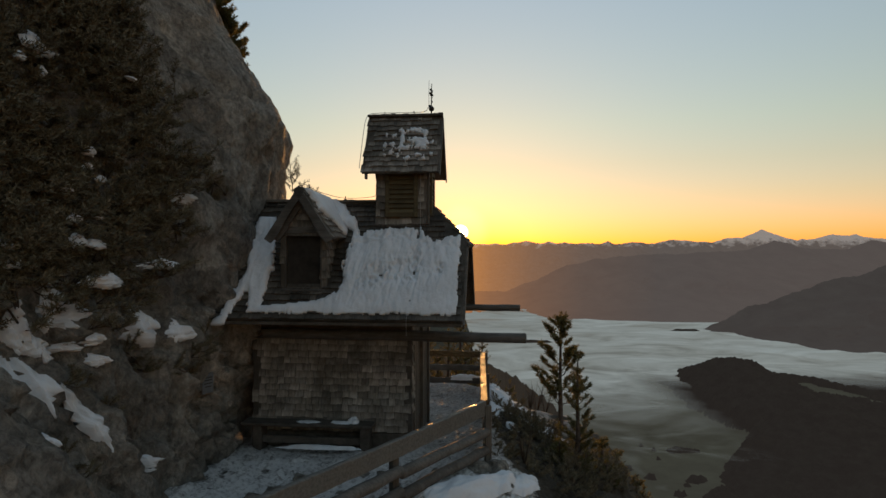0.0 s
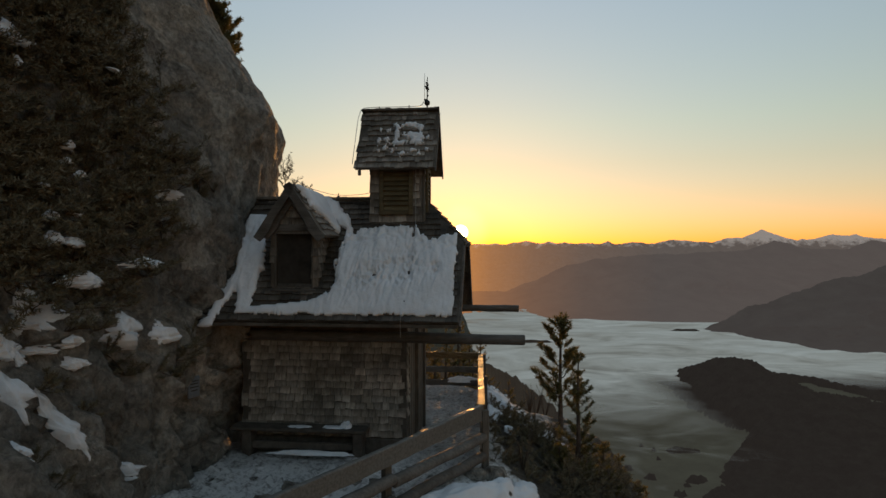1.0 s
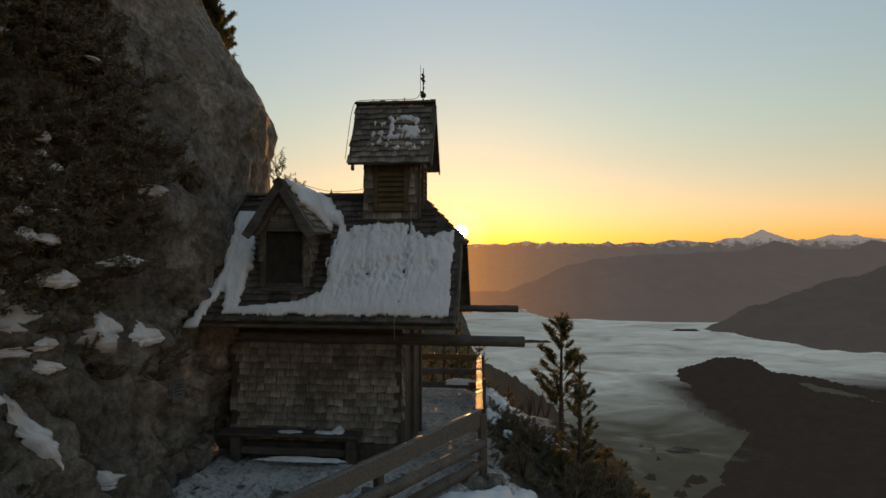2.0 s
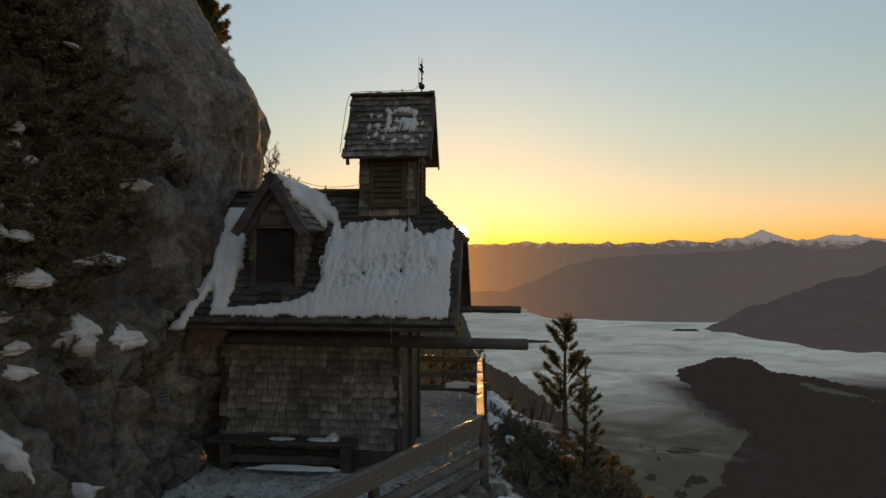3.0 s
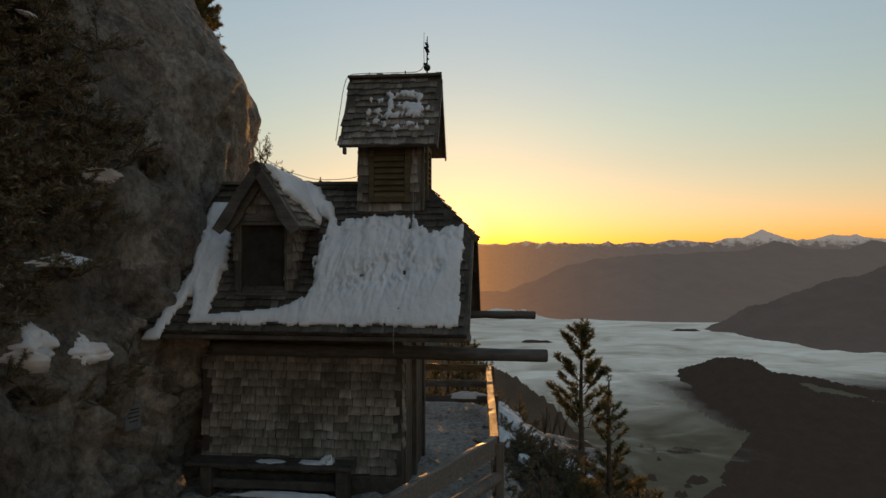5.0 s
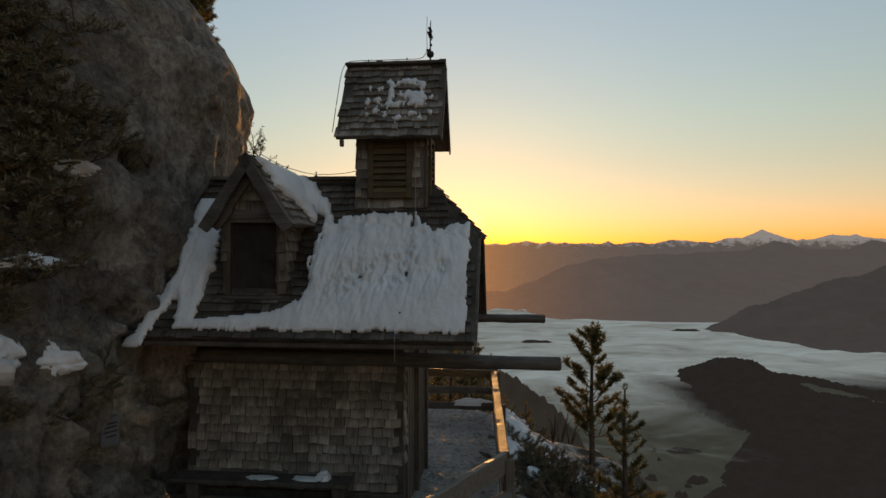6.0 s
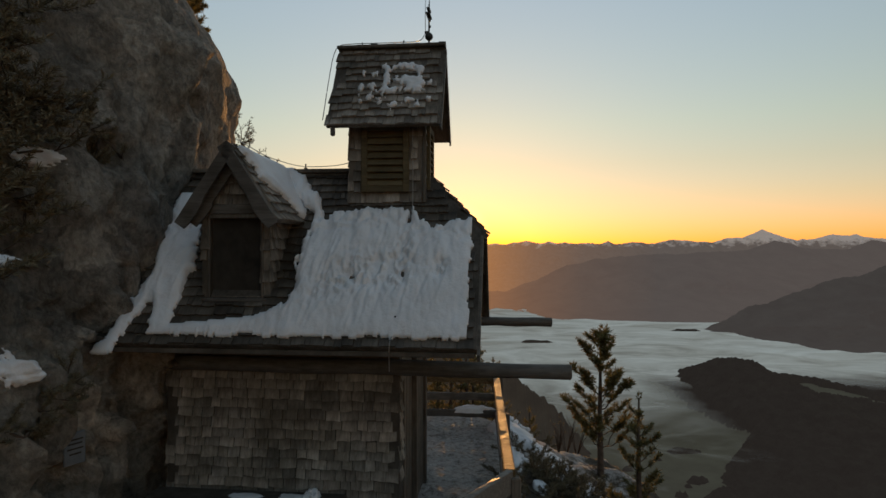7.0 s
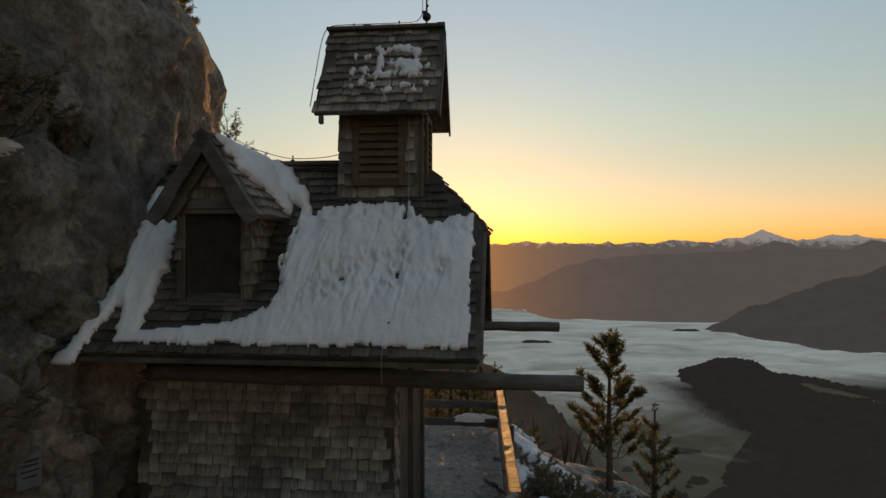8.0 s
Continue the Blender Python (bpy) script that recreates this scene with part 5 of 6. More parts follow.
for p in ((-0.63, TRM, TR_R + 0.02), (-0.08, TRM, TR_R + 0.03), (-1.40, RIDGE_V, RIDGE_Z + 0.04), (0.075, -0.70, 2.60)):
    holder(*p)


# ---- bench before the wall ----
def bench():
    root = new("bench")
    root.matrix_world = CHAPEL
    tagged(root, "old plank bench against the shingled wall", "bench")
    box_part("seat", (-2.95, -0.40, 0.43), (-0.62, -0.05, 0.485), DARKWOOD, root, 0.012)
    for u in (-2.75, -0.85):
        box_part("leg", (u, -0.36, -0.05), (u + 0.16, -0.08, 0.43), DARKWOOD, root, 0.015)
    box_part("stretcher", (-2.59, -0.30, 0.12), (-0.85, -0.24, 0.24), DARKWOOD, root, 0.01)


bench()


def blob_field(a, b, seed, ragged):
    return 1 - a * a - b * b + ragged * (1.3 * fbm(a * 1.1 + seed * 3.7, b * 1.1, seed) + 0.7 * fbm(a * 3.1 + seed, b * 3.1, seed + 2) + 0.35 * fbm(a * 7.5, b * 7.5 + seed, 4))


def blob_mesh(name, place, seed, ragged, mat, n=34):
    """A heap with a ragged rim: place(a, b, rise) sets a point, with a and b from -1.5 to 1.5 and rise from 0 to 1."""
    grid = [[blob_field(-1.5 + 3 * i / n, -1.5 + 3 * j / n, seed, ragged) for j in range(n + 1)] for i in range(n + 1)]
    index, vs, fs = {}, [], []

    def vert(i, j):
        if (i, j) not in index:
            f = grid[i][j]
            index[i, j] = len(vs)
            vs.append(place(-1.5 + 3 * i / n, -1.5 + 3 * j / n, math.sqrt(min(1.0, f)) if f > 0 else -0.25))
        return index[i, j]

    for i in range(n):
        for j in range(n):
            if max(grid[i][j], grid[i + 1][j], grid[i][j + 1], grid[i + 1][j + 1]) > 0:
                fs.append((vert(i, j), vert(i + 1, j), vert(i + 1, j + 1), vert(i, j + 1)))
    ob = mesh_object(name, vs, fs, mat, None, True)
    bm = bmesh.new()
    bm.from_mesh(ob.data)
    islands, left = [], set(bm.verts)
    while left:  # keep the largest piece only
        stack, piece = [left.pop()], []
        while stack:
            q = stack.pop()
            piece.append(q)
            for e in q.link_edges:
                o = e.other_vert(q)
                if o in left:
                    left.remove(o)
                    stack.append(o)
        islands.append(piece)
    islands.sort(key=len)
    bmesh.ops.delete(bm, geom=[q for piece in islands[:-1] for q in piece], context="VERTS")
    bmesh.ops.recalc_face_normals(bm, faces=bm.faces)
    bm.to_mesh(ob.data)
    bm.free()
    return ob


def drift(name, cx, cy, cz, sx, sy, h, seed, label, ragged=0.35, turn=0.0, mat=None):
    """A small heap or strip of snow with an uneven rim, lying on something flat."""
    ob = blob_mesh(name, lambda a, b, k: (a * sx, b * sy, h * k * (1 + 0.35 * fbm(a * 2 + seed, b * 2, 2))), seed, ragged, mat or SNOW)
    ob.matrix_world = pose(cx, cy, cz, 0, 0, turn)
    return tagged(ob, label, "snow")


for u, v, z, sx, sy, h, seed in ((-1.00, -0.20, 0.487, 0.10, 0.10, 0.085, 1), (-1.18, -0.22, 0.487, 0.22, 0.09, 0.022, 2), (-1.80, -0.24, 0.487, 0.20, 0.08, 0.014, 3), (-1.55, -0.44, 0.10, 0.66, 0.05, 0.05, 4)):
    p = chapel_point((u, v, z))
    drift("snow_drift", p.x, p.y, p.z, sx, sy, h, seed, "small heap of old snow at the bench", 0.5, -6, SNOW_CLIFF)


# ---- fence ----
def plank_part(name, a, b, high, thick, mat, parent, seed, lean=0.0):
    """A sawn plank on edge from a to b (its top at their height), with worn, wavy edges."""
    rnd = random.Random(seed)
    a, b = Vector(a), Vector(b)
    d = b - a
    side = Vector((d.y, -d.x, 0)).normalized()
    n = 14
    vs, fs = [], []
    for i in range(n + 1):
        p = a.lerp(b, i / n)
        w = [rnd.uniform(-0.006, 0.006) for _ in range(4)]
        drop = Vector((0, 0, 1))
        ring = [p - side * (thick / 2 - 0.012), p + side * (thick / 2 - 0.012), p + side * thick / 2 - drop * 0.014, p + side * thick / 2 - drop * high, p - side * thick / 2 - drop * high, p - side * thick / 2 - drop * 0.014]
        for k, q in enumerate(ring):
            vs.append(q + Vector((0, 0, w[k % 4])))
    for i in range(n):
        for k in range(6):
            k2 = (k + 1) % 6
            fs.append((i * 6 + k, i * 6 + k2, (i + 1) * 6 + k2, (i + 1) * 6 + k))
    fs += [tuple(range(6))[::-1], tuple(n * 6 + k for k in range(6))]
    ob = mesh_object(name, vs, fs, mat, parent)
    bm = bmesh.new()
    bm.from_mesh(ob.data)
    bmesh.ops.recalc_face_normals(bm, faces=bm.faces)
    bm.to_mesh(ob.data)
    bm.free()
    return ob


def post_part(x, y, z0, z1, half, parent, turn=0.0):
    bm = box(bmesh.new(), (-half, -half, z0), (half, half, z1), 0.012)
    ob = part("post", bm, POSTWOOD, parent)
    ob.matrix_local = pose(x, y, 0, random.Random(int(x * 90)).uniform(-1, 1), 0, turn)
    return ob


def fence():
    f = new("fence")
    tagged(f, "weathered wooden rail fence with icy top rails at the drop", "fence")
    near = [(-1.95, 6.60), (-0.60, 8.62), (0.68, 10.42)]
    far = [(0.68, 10.42), (0.83, 13.05), (0.98, 15.70)]
    cross = [(0.98, 15.70), (-0.45, 15.80), (-2.0, 15.90)]
    for x, y, turn in ((-2.02, 6.66, 35), (-0.67, 8.68, 35), (0.74, 10.40, 5), (0.90, 13.05, 3), (1.05, 15.74, 3), (-0.45, 15.87, 4), (-2.0, 15.97, 4)):
        post_part(x, y, -1.4 if y < 16 else -0.6, 0.84 if y < 9 else 0.93, 0.055, f, turn)
    for i, (a, b) in enumerate(zip(near, near[1:])):
        plank_part("rail", (*a, 0.90 if i == 0 else 0.92), (*b, 0.92 if i == 0 else 1.01), 0.24, 0.08, FROSTED, f, 3 + i)
        log_part("rail", (a[0] + 0.03, a[1], 0.44), (b[0] + 0.03, b[1] - 0.05, 0.50), 0.082, BEAMWOOD, f, 13 + i, 10)
        log_part("rail", (a[0] + 0.03, a[1], 0.13), (b[0] + 0.03, b[1] - 0.05, 0.21), 0.082, BEAMWOOD, f, 23 + i, 10)
    for i, (a, b) in enumerate(zip(far, far[1:])):
        plank_part("rail", (*a, 1.01 - 0.04 * i), (*b, 0.97 - 0.03 * i), 0.10, 0.125, ICY, f, 33 + i)
        plank_part("rail", (*a, 0.64), (*b, 0.62), 0.13, 0.045, BEAMWOOD, f, 43 + i)
        plank_part("rail", (*a, 0.30), (*b, 0.28), 0.13, 0.045, BEAMWOOD, f, 53 + i)
    for i, (a, b) in enumerate(zip(cross, cross[1:])):
        plank_part("rail", (*a, 0.96), (*b, 0.98), 0.15, 0.06, ICY, f, 63 + i)
        plank_part("rail", (*a, 0.62), (*b, 0.63), 0.14, 0.05, BEAMWOOD, f, 73 + i)
        plank_part("rail", (*a, 0.30), (*b, 0.31), 0.14, 0.05, BEAMWOOD, f, 83 + i)


fence()
drift("snow_drift", 0.55, 15.78, 0.27, 0.42, 0.10, 0.10, 12, "snow drift on the lower rail of the fence", 0.3)


# ---- pines and scrub ----
class Growth:
    """Collects needles and wood of one plant."""

    def __init__(self, seed):
        self.rnd = random.Random(seed)
        self.nv, self.nf, self.wv, self.wf = [], [], [], []

    def tuft(self, p, way, size, count):
        r = self.rnd
        way = way.normalized()
        for _ in range(count):
            d = Vector((r.gauss(0, 1), r.gauss(0, 1), r.gauss(0, 1)))
            d = (d.normalized() + way * 0.95).normalized()
            if d.z < -0.5:
                d.z *= 0.3
            side = d.cross(Vector((r.random() - 0.5, r.random() - 0.5, r.random() - 0.5))).normalized()
            ln, w = size * r.uniform(0.5, 0.85), size * 0.062
            root = p + way * r.uniform(-0.65, 0.6) * size
            n = len(self.nv)
            self.nv += [root, root + d * ln * 0.5 + side * w, root + d * ln, root + d * ln * 0.5 - side * w]
            self.nf.append((n, n + 1, n + 2, n + 3))

    def limb(self, pts, r0, r1, sides=5):
        n = len(self.wv)
        k = len(pts) - 1
        v, f = tube(pts, [r0 + (r1 - r0) * i / k for i in range(k + 1)], sides)
        self.wv += v
        self.wf += [tuple(n + i for i in q) for q in f]

    def bough(self, base, way, length, tuft_size, tufts, count, droop=0.1, lift=0.25):
        """A branch with side twigs; its tufts sit towards the ends."""
        r = self.rnd
        way = way.normalized()
        pts = []
        for i in range(6):
            s = i / 5
            p = base + way * length * s + Vector((0, 0, length * (lift * s * s - droop * s)))
            p += Vector((r.gauss(0, 1), r.gauss(0, 1), r.gauss(0, 1))) * 0.025 * length
            pts.append(p)
        self.limb(pts, max(0.008, 0.020 * length), 0.004, 3)
        side = way.cross(Vector((0, 0, 1)))
        if side.length < 0.1:
            side = Vector((1, 0, 0))
        side.normalize()
        for k in range(tufts):
            s = 1 - 0.55 * (k / max(1, tufts - 1)) ** 1.2
            i = min(4, int(s * 5))
            p = pts[i].lerp(pts[i + 1], s * 5 - i)
            out = way * 0.7 + side * r.uniform(-1, 1) + Vector((0, 0, r.uniform(0.05, 0.7)))
            tip = p + out.normalized() * length * r.uniform(0.05, 0.30) * (1.15 - s * 0.6)
            if k % 3 == 0:
                self.limb([p, p.lerp(tip, 0.5), tip], 0.006, 0.003, 3)
            self.tuft(tip, out, tuft_size * r.uniform(0.8, 1.2), count)

    def finish(self, name, label, category, group="", at=(0, 0, 0), wood_name="trunk", leaf_name="crown", leaf=NEEDLES):
        root = new(name)
        root.location = at
        tagged(root, label, category, group)
        o = Vector(at)
        if self.wv:
            mesh_object(wood_name, [Vector(p) - o for p in self.wv], self.wf, BARK, root, True)
        mesh_object(leaf_name, [Vector(p) - o for p in self.nv], self.nf, leaf, root)
        return root


def pine(name, x, y, z0, z1, spread, seed, label, group, bare=0.25, density=1.0, lean=(0, 0), sides=None, tuft=0.10, taper=1.0, step=1.0, gaps=0.14):
    """A mountain pine: a tapered stem, whorls of upturned boughs with round tufts, a narrow uneven crown with gaps."""
    g = Growth(seed)
    r = g.rnd
    h = z1 - z0
    stem = []
    for i in range(12):
        s = i / 11
        stem.append(Vector((x + lean[0] * s + 0.03 * fbm(s * 3, seed, 1), y + lean[1] * s + 0.03 * fbm(s * 3, seed, 5), z0 + h * s)))
    g.limb(stem, 0.018 * h + 0.02, 0.012, 8)
    level = bare
    while level < 0.985:
        i = min(10, int(level * 11))
        p = stem[i].lerp(stem[i + 1], level * 11 - i)
        reach = spread * (1 - level) ** (0.62 * taper) * (0.55 + 0.45 * min(1.0, (level - bare) / 0.18 + 0.3))
        start = r.uniform(0, 2 * math.pi)
        n = r.choice((3, 4, 4, 5))
        for k in range(n):
            if r.random() < gaps:
                continue
            a = start + 2 * math.pi * k / n + r.uniform(-0.4, 0.4)
            ln = max(0.10, reach * r.uniform(0.55, 1.15))
            way = Vector((math.cos(a), math.sin(a), r.uniform(0.05, 0.35) + 0.5 * level))
            g.bough(p, way, ln, tuft * r.uniform(0.85, 1.1), max(3, int(ln * 15 * density)), int(38 * density), 0.12, 0.28)
        level += r.uniform(0.028, 0.060) * step * (5.0 / max(2.5, h)) ** 0.8
    g.tuft(stem[-1], Vector((0, 0, 1)), tuft, 40)
    return g.finish(name, label, "pine tree", group, (x, y, z0))


G1 = "pines below the fence"
pine("pine_tree", 2.72, 14.90, -3.6, 1.93, 1.70, 5, "slender stone pine with an open crown and bare stem", G1, 0.62, 1.35, (0.06, 0.0), taper=1.0, step=0.85, tuft=0.12, gaps=0.15)
pine("pine_tree", 2.55, 12.00, -3.6, 1.40, 0.80, 9, "smaller stone pine beside the slender one", G1, 0.50, 1.25, (0.0, 0.0), taper=0.9, step=0.85, tuft=0.09)
for i, (x, y, zt, sp) in enumerate(((2.02, 12.4, -0.30, 0.45), (2.36, 12.7, -0.22, 0.5), (2.72, 12.6, -0.1, 0.55), (3.08, 12.3, -0.25, 0.55), (3.40, 12.4, -0.55, 0.6), (3.78, 12.4, -1.0, 0.6), (2.15, 11.7, -0.05, 0.5), (2.6, 11.5, -0.2, 0.55), (3.0, 11.6, -0.4, 0.55), (2.4, 13.6, -0.5, 0.5))):
    pine("pine_tree", x, y, zt - 2.6, zt, sp, 31 + i, "young dark pine on the slope below the fence", G1, 0.06, 0.9, taper=0.9)
G2 = "conifers behind the chapel"
for i, (x, y, zt, sp) in enumerate(((0.15, 18.2, 1.15, 1.0), (0.50, 17.8, 1.55, 0.80), (0.85, 18.9, 0.95, 0.8), (1.15, 18.6, 0.75, 0.7), (-0.7, 18.8, 1.5, 1.0), (1.85, 17.4, -0.15, 0.5), (0.35, 16.9, 0.62, 0.6), (0.85, 16.8, 0.55, 0.55), (-0.15, 17.0, 0.7, 0.6), (0.6, 17.2, 0.72, 0.6), (-0.7, 17.1, 0.75, 0.6))):
    pine("pine_tree", x, y, zt - 3.8, zt, sp, 51 + i, "dark pine rising behind the chapel terrace", G2, 0.10, 0.8)
G3 = "pines on the cliff top"
for i, (x, y, z0, zt, sp, ln) in enumerate(((-6.9, 19.3, 6.2, 10.6, 1.10, 0.40), (-7.3, 19.6, 7.5, 12.8, 1.3, 0.3), (-6.35, 18.6, 5.6, 8.8, 0.85, 0.35), (-7.9, 19.5, 8.5, 13.5, 1.3, 0.2), (-6.7, 19.0, 6.0, 9.6, 0.9, 0.3), (-6.55, 18.8, 6.4, 9.2, 0.8, 0.25), (-7.1, 19.1, 7.0, 11.2, 1.1, 0.3))):
    pine("pine_tree", x, y, z0, zt, sp, 71 + i, "dark pine leaning out from the cliff top", G3, 0.05, 1.3, (ln, 0), tuft=0.17, gaps=0.04, step=0.85)


def scrub(name, spots, seed, label, category, group, reach=0.5, tuft=0.12, tufts=9, count=26, out=(1, -0.3, 0.3), wild=0.8, leaf=SCRUB):
    """Dwarf pine: boughs that spring from several spots and turn up at their ends."""
    g = Growth(seed)
    r = g.rnd
    for p in spots:
        p = Vector(p)
        root = Vector(spots[0])
        if (p - root).length > 0.02:
            g.limb([root, root.lerp(p, 0.5) + Vector((0.02, 0, 0.02)), p], 0.014, 0.010, 5)
        for k in range(r.choice((3, 4, 5))):
            way = Vector(out) + Vector((r.gauss(0, 1), r.gauss(0, 1), r.gauss(0, 0.7))) * wild
            g.bough(p, way, reach * r.uniform(0.6, 1.3), tuft, tufts, count, 0.15, 0.35)
    return g.finish(name, label, category, group, tuple(spots[0]), "stem", "foliage", leaf)


def on_cliff(y, z, off=0.0):
    return (cliff_x(y, z) + off, y, z)


# dwarf pines hanging over the rock face
rnd = random.Random(7)
for i in range(138):
    z = rnd.uniform(3.1, 8.0)
    y = rnd.uniform(4.8, seam(z, [2.75, 3.9, 4.5, 5.2, 6.5, 7.9], [9.75, 9.9, 10.1, 9.95, 10.3, 10.6]))
    spots = [on_cliff(y + rnd.gauss(0, 0.22), z + rnd.gauss(0, 0.26), -0.02) for _ in range(6)]
    scrub("dwarf_pine", spots, 100 + i, "dark dwarf pine clinging to the rock face", "dwarf pine", "dwarf pines on the cliff", 0.40, 0.105, 8, 15, (0.8, -0.35, 0.1))
for i, (y, z, n, k) in enumerate(((10.85, 4.42, 5, 0.18), (10.55, 4.85, 4, 0.24), (9.7, 2.0, 5, 0.2), (8.9, 2.0, 5, 0.25), (7.9, 1.75, 4, 0.22), (7.0, 1.05, 4, 0.22), (9.3, 1.7, 5, 0.2), (8.3, 2.55, 5, 0.3))):
    spots = [on_cliff(y + rnd.gauss(0, 0.14), z + rnd.gauss(0, 0.12), -0.02) for _ in range(n)]
    scrub("dwarf_pine", spots, 260 + i, "small tuft of dwarf pine on a rock ledge", "dwarf pine", "dwarf pines on the cliff", k, 0.055, 9, 22, (0.9, -0.3, 0.3))
scrub("mountain_bush", [(-3.5, 14.5, 5.15), (-3.38, 14.45, 5.05), (-3.45, 14.5, 4.8)], 161, "thin dark bush at the cliff edge", "bush", "", 0.35, 0.07, 7, 14, (0.6, 0, 0.8))
scrub("mountain_bush", [(-3.2, 14.4, 4.75), (-3.05, 14.4, 4.6)], 162, "thin dark bush at the cliff edge", "bush", "", 0.30, 0.07, 6, 14, (0.6, 0, 0.8))
# dwarf pines outside the fence, bowed under snow
for i, (x, y, n, k, dz) in enumerate(((1.35, 12.2, 6, 0.45, 0.05), (1.55, 13.1, 6, 0.5, 0.1), (1.5, 11.5, 5, 0.45, 0.0), (1.6, 15.9, 5, 0.4, 0.1), (1.3, 16.6, 5, 0.4, 0.2), (1.2, 11.0, 4, 0.35, -0.1), (1.9, 12.4, 6, 0.5, 0.1), (1.7, 11.9, 6, 0.5, 0.05), (2.0, 13.0, 6, 0.5, 0.1), (1.5, 12.7, 6, 0.5, 0.1), (1.3, 10.6, 5, 0.4, 0.0), (1.6, 11.1, 5, 0.5, 0.0), (2.3, 11.2, 7, 0.55, 0.1), (1.3, 13.3, 6, 0.5, 0.1), (1.55, 13.4, 6, 0.5, 0.1), (1.8, 13.1, 6, 0.5, 0.1), (1.5, 13.95, 5, 0.45, 0.08), (1.85, 13.75, 5, 0.45, 0.08), (1.22, 14.3, 5, 0.4, 0.08), (2.15, 13.35, 6, 0.5, 0.1), (2.65, 11.3, 7, 0.55, 0.1), (2.95, 11.7, 7, 0.55, 0.1), (2.1, 10.8, 6, 0.5, 0.05), (2.5, 10.9, 6, 0.5, 0.05), (3.2, 12.0, 7, 0.55, 0.1))):
    spots = []
    for _ in range(n):
        px, py = x + rnd.gauss(0, 0.2), y + rnd.gauss(0, 0.3)
        spots.append((px, py, ground_z(px, py) - 0.03 + dz * rnd.random()))
    scrub("dwarf_pine", spots, 180 + i, "low dark dwarf pine under snow outside the fence", "dwarf pine", "dwarf pines outside the fence", k * (0.45 if x < 2.05 else 0.6), 0.06, 9, 20, (0.2, -0.3, 0.3))


def slope_drift(cx, cy, sx, sy, h, off, seed, turn, label):
    """Snow that follows the slope of the ground, with a ragged rim."""
    c, q = math.cos(radians(turn)), math.sin(radians(turn))

    def put(a, b, k):
        x, y = cx + a * sx * c - b * sy * q, cy + a * sx * q + b * sy * c
        return (x, y, ground_z(x, y) + off * max(0.0, min(1.0, 4 * k)) + h * k * (1 + 0.3 * fbm(a * 2 + seed, b * 2, 2)))

    return tagged(blob_mesh("snow_drift", put, seed, 0.45, SNOW, 40), label, "snow")


for i, (x, y, sx, sy, h, dz, turn) in enumerate(((1.28, 15.3, 0.50, 0.36, 0.10, 0.06, -45), (1.62, 14.8, 0.6, 0.26, 0.09, 0.05, -54), (2.05, 14.25, 0.6, 0.26, 0.09, 0.04, -54), (2.45, 13.85, 0.4, 0.24, 0.08, 0.03, -54), (1.45, 16.3, 0.34, 0.30, 0.16, 0.10, 0), (1.14, 13.9, 0.13, 0.6, 0.08, 0.02, -6), (1.45, 13.75, 0.22, 0.12, 0.05, 0.05, -30), (1.72, 13.50, 0.28, 0.11, 0.05, 0.05, -40), (1.95, 13.25, 0.20, 0.11, 0.05, 0.05, -40), (1.42, 12.9, 0.13, 0.2, 0.05, 0.04, 0), (2.25, 13.30, 0.24, 0.14, 0.05, 0.03, -40))):
    slope_drift(x, y, sx, sy, h, dz, 40 + i, turn, "thin snow cover on the slope outside the fence")

# bare twigs among the scrub
for i, (x, y) in enumerate(((2.35, 15.9), (2.6, 16.1), (2.15, 15.6), (1.4, 10.9))):
    g = Growth(200 + i)
    z = ground_z(x, y)
    for k in range(9):
        a = g.rnd.uniform(0, 6.28)
        tip = Vector((x + 0.22 * math.cos(a), y + 0.22 * math.sin(a), z + g.rnd.uniform(0.4, 0.75)))
        mid = Vector((x, y, z)).lerp(tip, 0.55) + Vector((0.03, 0.02, 0.08))
        g.limb([Vector((x, y, z - 0.05)), mid, tip], 0.008, 0.003, 4)
        g.tuft(tip, Vector((0, 0, 1)), 0.05, 5)
    g.finish("mountain_bush", "thin leafless mountain bush on the slope", "bush", "bare bushes", (x, y, z), "stem", "foliage")


# ---- snow and marks on the cliff ----
def soft_cliff(y, z):
    """The rock face with its small steps evened out, as snow bridges them."""
    return max(sum(cliff_x(y + p, z + q) for p, q in ((0, 0), (0.13, 0), (-0.13, 0), (0, 0.13), (0, -0.13))) / 5 + 0.01, cliff_x(y, z) - 0.03)


def cliff_patch(y, z, ry, rz, seed, tilt=0.0, thick=0.07, off=0.0):
    """Snow caught on a ledge of the rock face, thick in the middle, ragged at its rim."""
    c, s = math.cos(tilt), math.sin(tilt)

    def put(a, b, k):
        p, q = a * ry * (1.0 if b < 0 else 1 - 0.5 * min(1.0, b)), b * rz * (1.0 if b < 0 else 1.35)
        yy, zz = y + p * c - q * s, z + p * s + q * c
        return (soft_cliff(yy, zz) + off + thick * k, yy - 0.3 * thick * k, zz)

    ob = blob_mesh("snow_patch", put, seed, 0.6, SNOW_CLIFF, 30)
    return tagged(ob, "ragged patch of old snow on a rock ledge", "snow", "snow patches on the cliff")


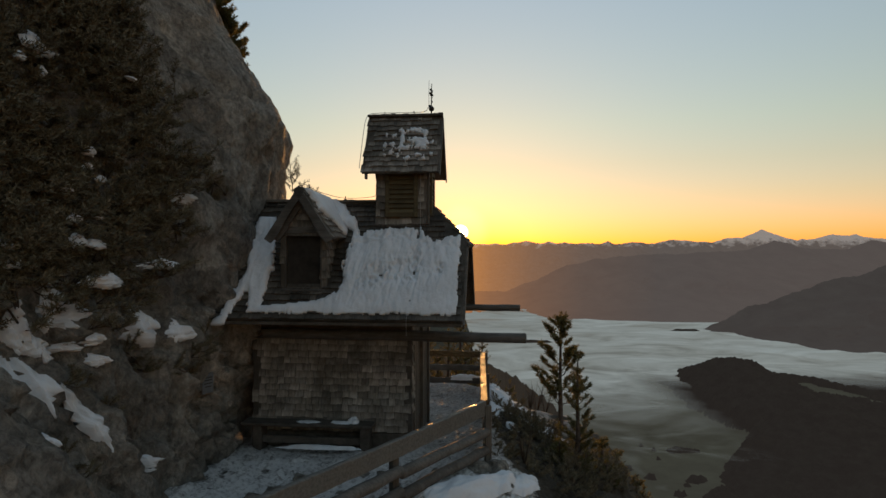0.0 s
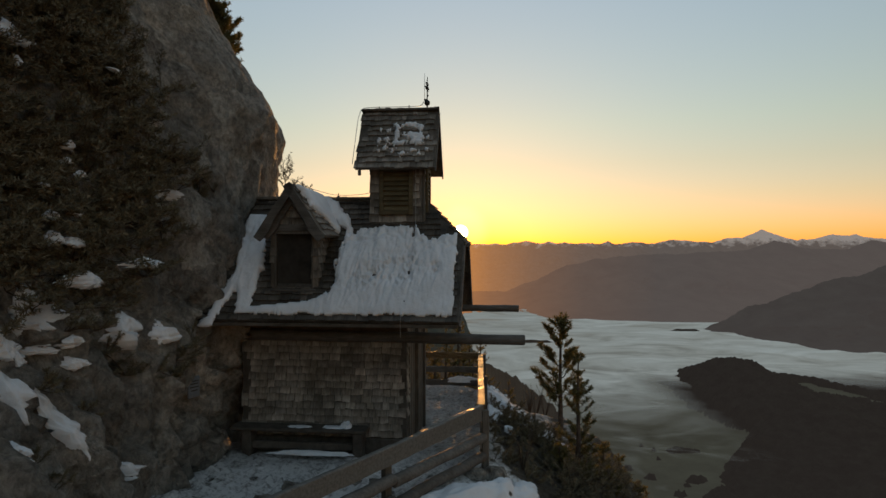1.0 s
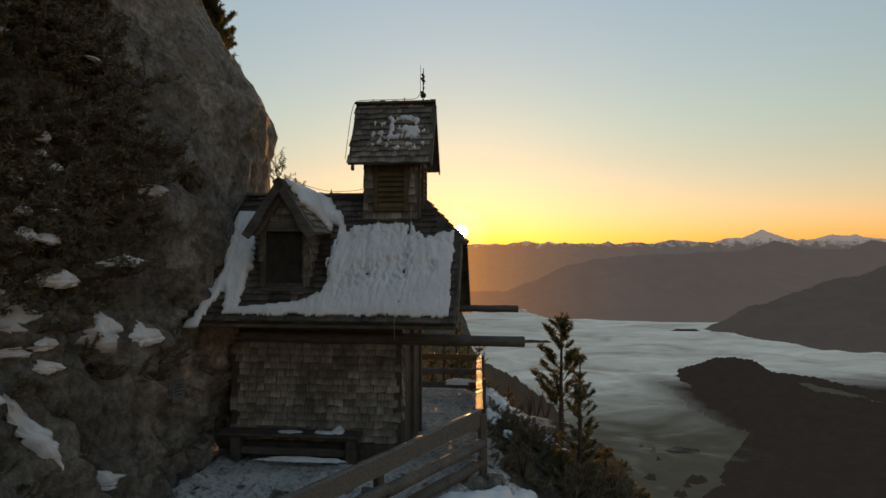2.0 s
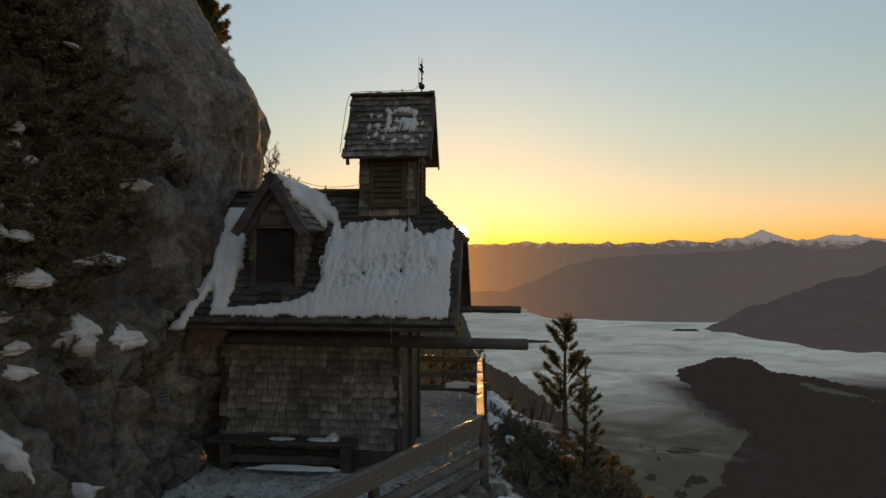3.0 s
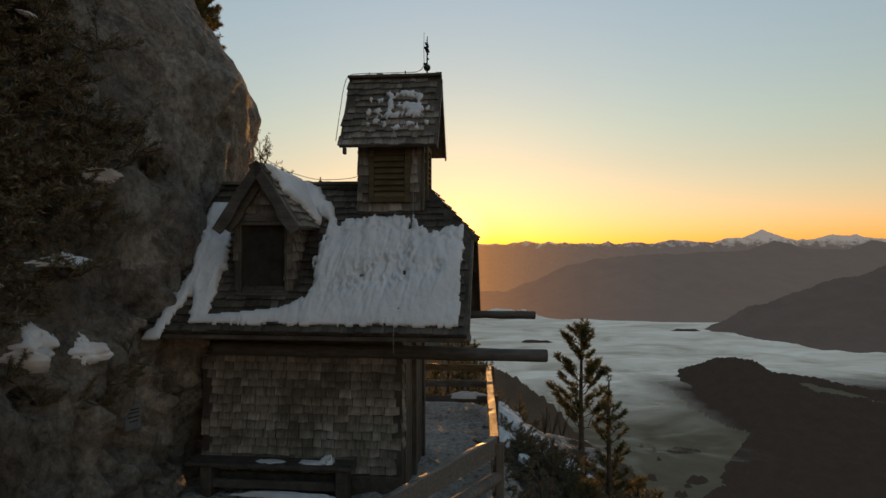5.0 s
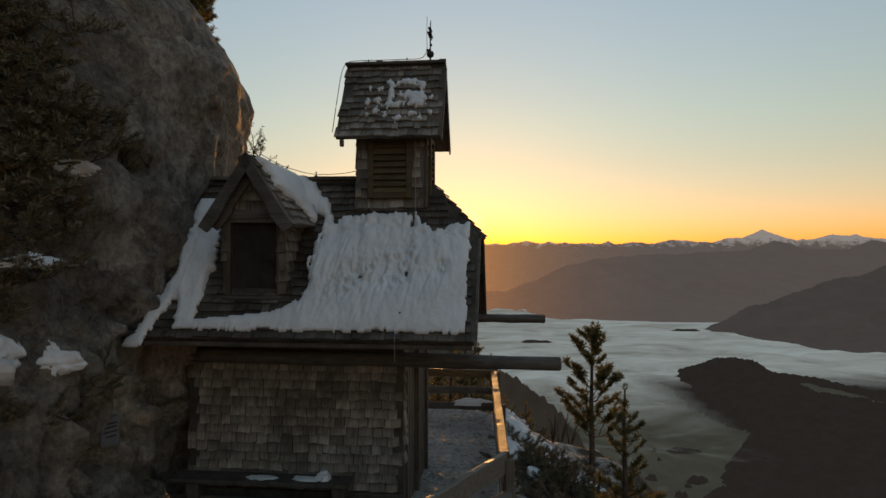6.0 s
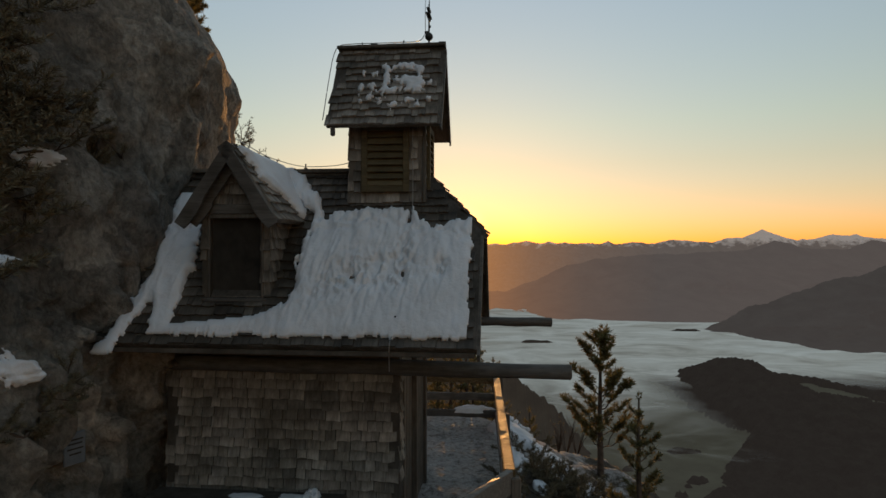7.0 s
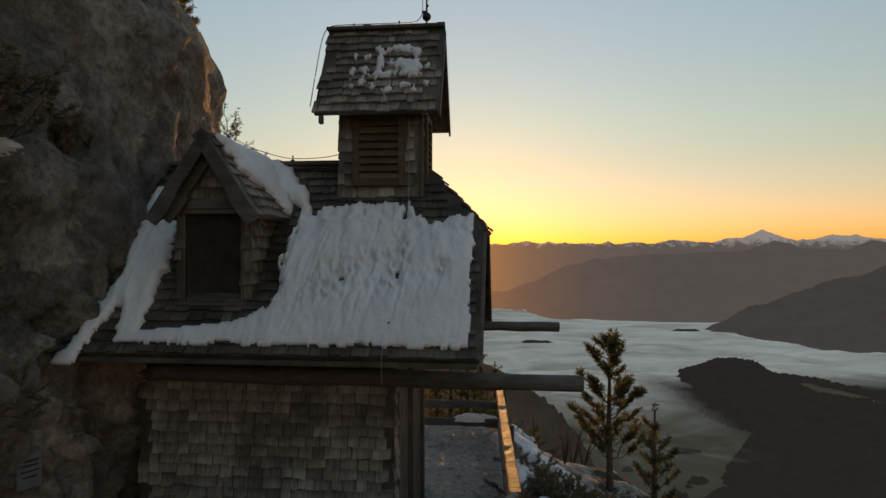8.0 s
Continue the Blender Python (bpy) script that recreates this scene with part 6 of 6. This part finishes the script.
for i, row in enumerate((
    (7.85, 2.77, 0.22, 0.22), (8.92, 2.38, 0.18, 0.22), (9.34, 2.27, 0.13, 0.13), (7.66, 2.58, 0.10, 0.11), (8.02, 2.34, 0.10, 0.07), (7.82, 2.27, 0.11, 0.05), (8.03, 2.08, 0.10, 0.06), (7.30, 2.54, 0.14, 0.22), (7.58, 2.24, 0.14, 0.12), (7.40, 2.38, 0.14, 0.14), (7.15, 1.85, 0.28, 0.28), (6.98, 2.15, 0.10, 0.14), (6.73, 1.40, 0.17, 0.09), (8.48, 0.51, 0.13, 0.06), (8.56, 0.60, 0.16, 0.08), (10.05, 4.31, 0.20, 0.10))):
    cliff_patch(*row, 3 + i)
for i, row in enumerate(((8.17, 6.12, 0.34, 0.16), (7.88, 6.09, 0.12, 0.09), (7.68, 5.85, 0.13, 0.06), (8.17, 5.79, 0.06, 0.07), (9.50, 6.04, 0.20, 0.04), (8.65, 4.84, 0.12, 0.08), (8.63, 4.62, 0.09, 0.05), (8.76, 4.46, 0.09, 0.05), (8.09, 3.88, 0.14, 0.06), (8.53, 3.93, 0.12, 0.05), (8.02, 3.60, 0.14, 0.09), (6.92, 3.55, 0.20, 0.07), (8.33, 3.56, 0.25, 0.08), (9.21, 3.27, 0.35, 0.08), (8.31, 3.07, 0.40, 0.11), (7.04, 3.33, 0.14, 0.06), (8.07, 4.26, 0.20, 0.03))):
    tagged(cliff_patch(row[0], row[1], 0.75 * row[2], 0.8 * row[3], 40 + i, 0.0, 0.05, 0.30), "small load of snow on dwarf pine boughs")
cliff_patch(7.60, 1.50, 0.46, 0.085, 60, -1.36)


def plaque():
    y, z = 9.90, 1.40
    x = max(cliff_x(y + a, z + b) for a in (-0.08, 0.08) for b in (-0.15, 0.15))
    root = new("plaque")
    root.matrix_world = pose(x - 0.02, y, z, 0, 0, 62)
    tagged(root, "small pale metal plaque fixed to the rock", "plaque")
    box_part("plate", (-0.11, -0.03, -0.16), (0.11, 0.0, 0.16), PLAQUE, root, 0.01)
    for k, (a, w) in enumerate(((0.09, 0.08), (0.05, 0.07), (0.0, 0.08), (-0.05, 0.06))):
        box_part("line", (-w, -0.033, a - 0.008), (w, -0.0302, a + 0.008), VOID, root, 0)


plaque()


# ---- loose stones on the terrace ----
def stone(x, y, r, seed):
    bm = bmesh.new()
    bmesh.ops.create_icosphere(bm, subdivisions=2, radius=r)
    for vtx in bm.verts:
        k = 1 + 0.5 * fbm(vtx.co.x * 2 / r * 0.4 + seed, vtx.co.y * 2 / r * 0.4, vtx.co.z * 2 / r * 0.4)
        vtx.co = Vector((vtx.co.x * k, vtx.co.y * k * 0.85, vtx.co.z * k * 0.65))
    ob = part("stone", bm, ROCK, None)
    ob.matrix_world = pose(x, y, ground_z(x, y) + r * 0.2, 0, 0, seed * 47)
    return tagged(ob, "rough grey stone half sunk in the snow", "stone", "loose stones")


for i, (x, y, r) in enumerate(((-2.35, 8.9, 0.16), (-1.9, 9.1, 0.13), (-2.15, 9.45, 0.12), (-1.6, 9.35, 0.14), (-1.45, 9.0, 0.10), (-2.6, 8.6, 0.18), (-1.2, 9.6, 0.12), (0.55, 10.0, 0.16), (0.85, 10.15, 0.2), (0.95, 9.75, 0.14), (-0.9, 9.5, 0.09))):
    stone(x, y, r, i + 1)
for i, (x, y, sx, sy, h) in enumerate(((0.35, 9.35, 0.95, 0.30, 0.24), (1.15, 9.95, 0.45, 0.25, 0.14))):
    drift("snow_drift", x, y, ground_z(x, y) - 0.02, sx, sy, h, 80 + i, "trodden snow bank by the fence", 0.4, 35)
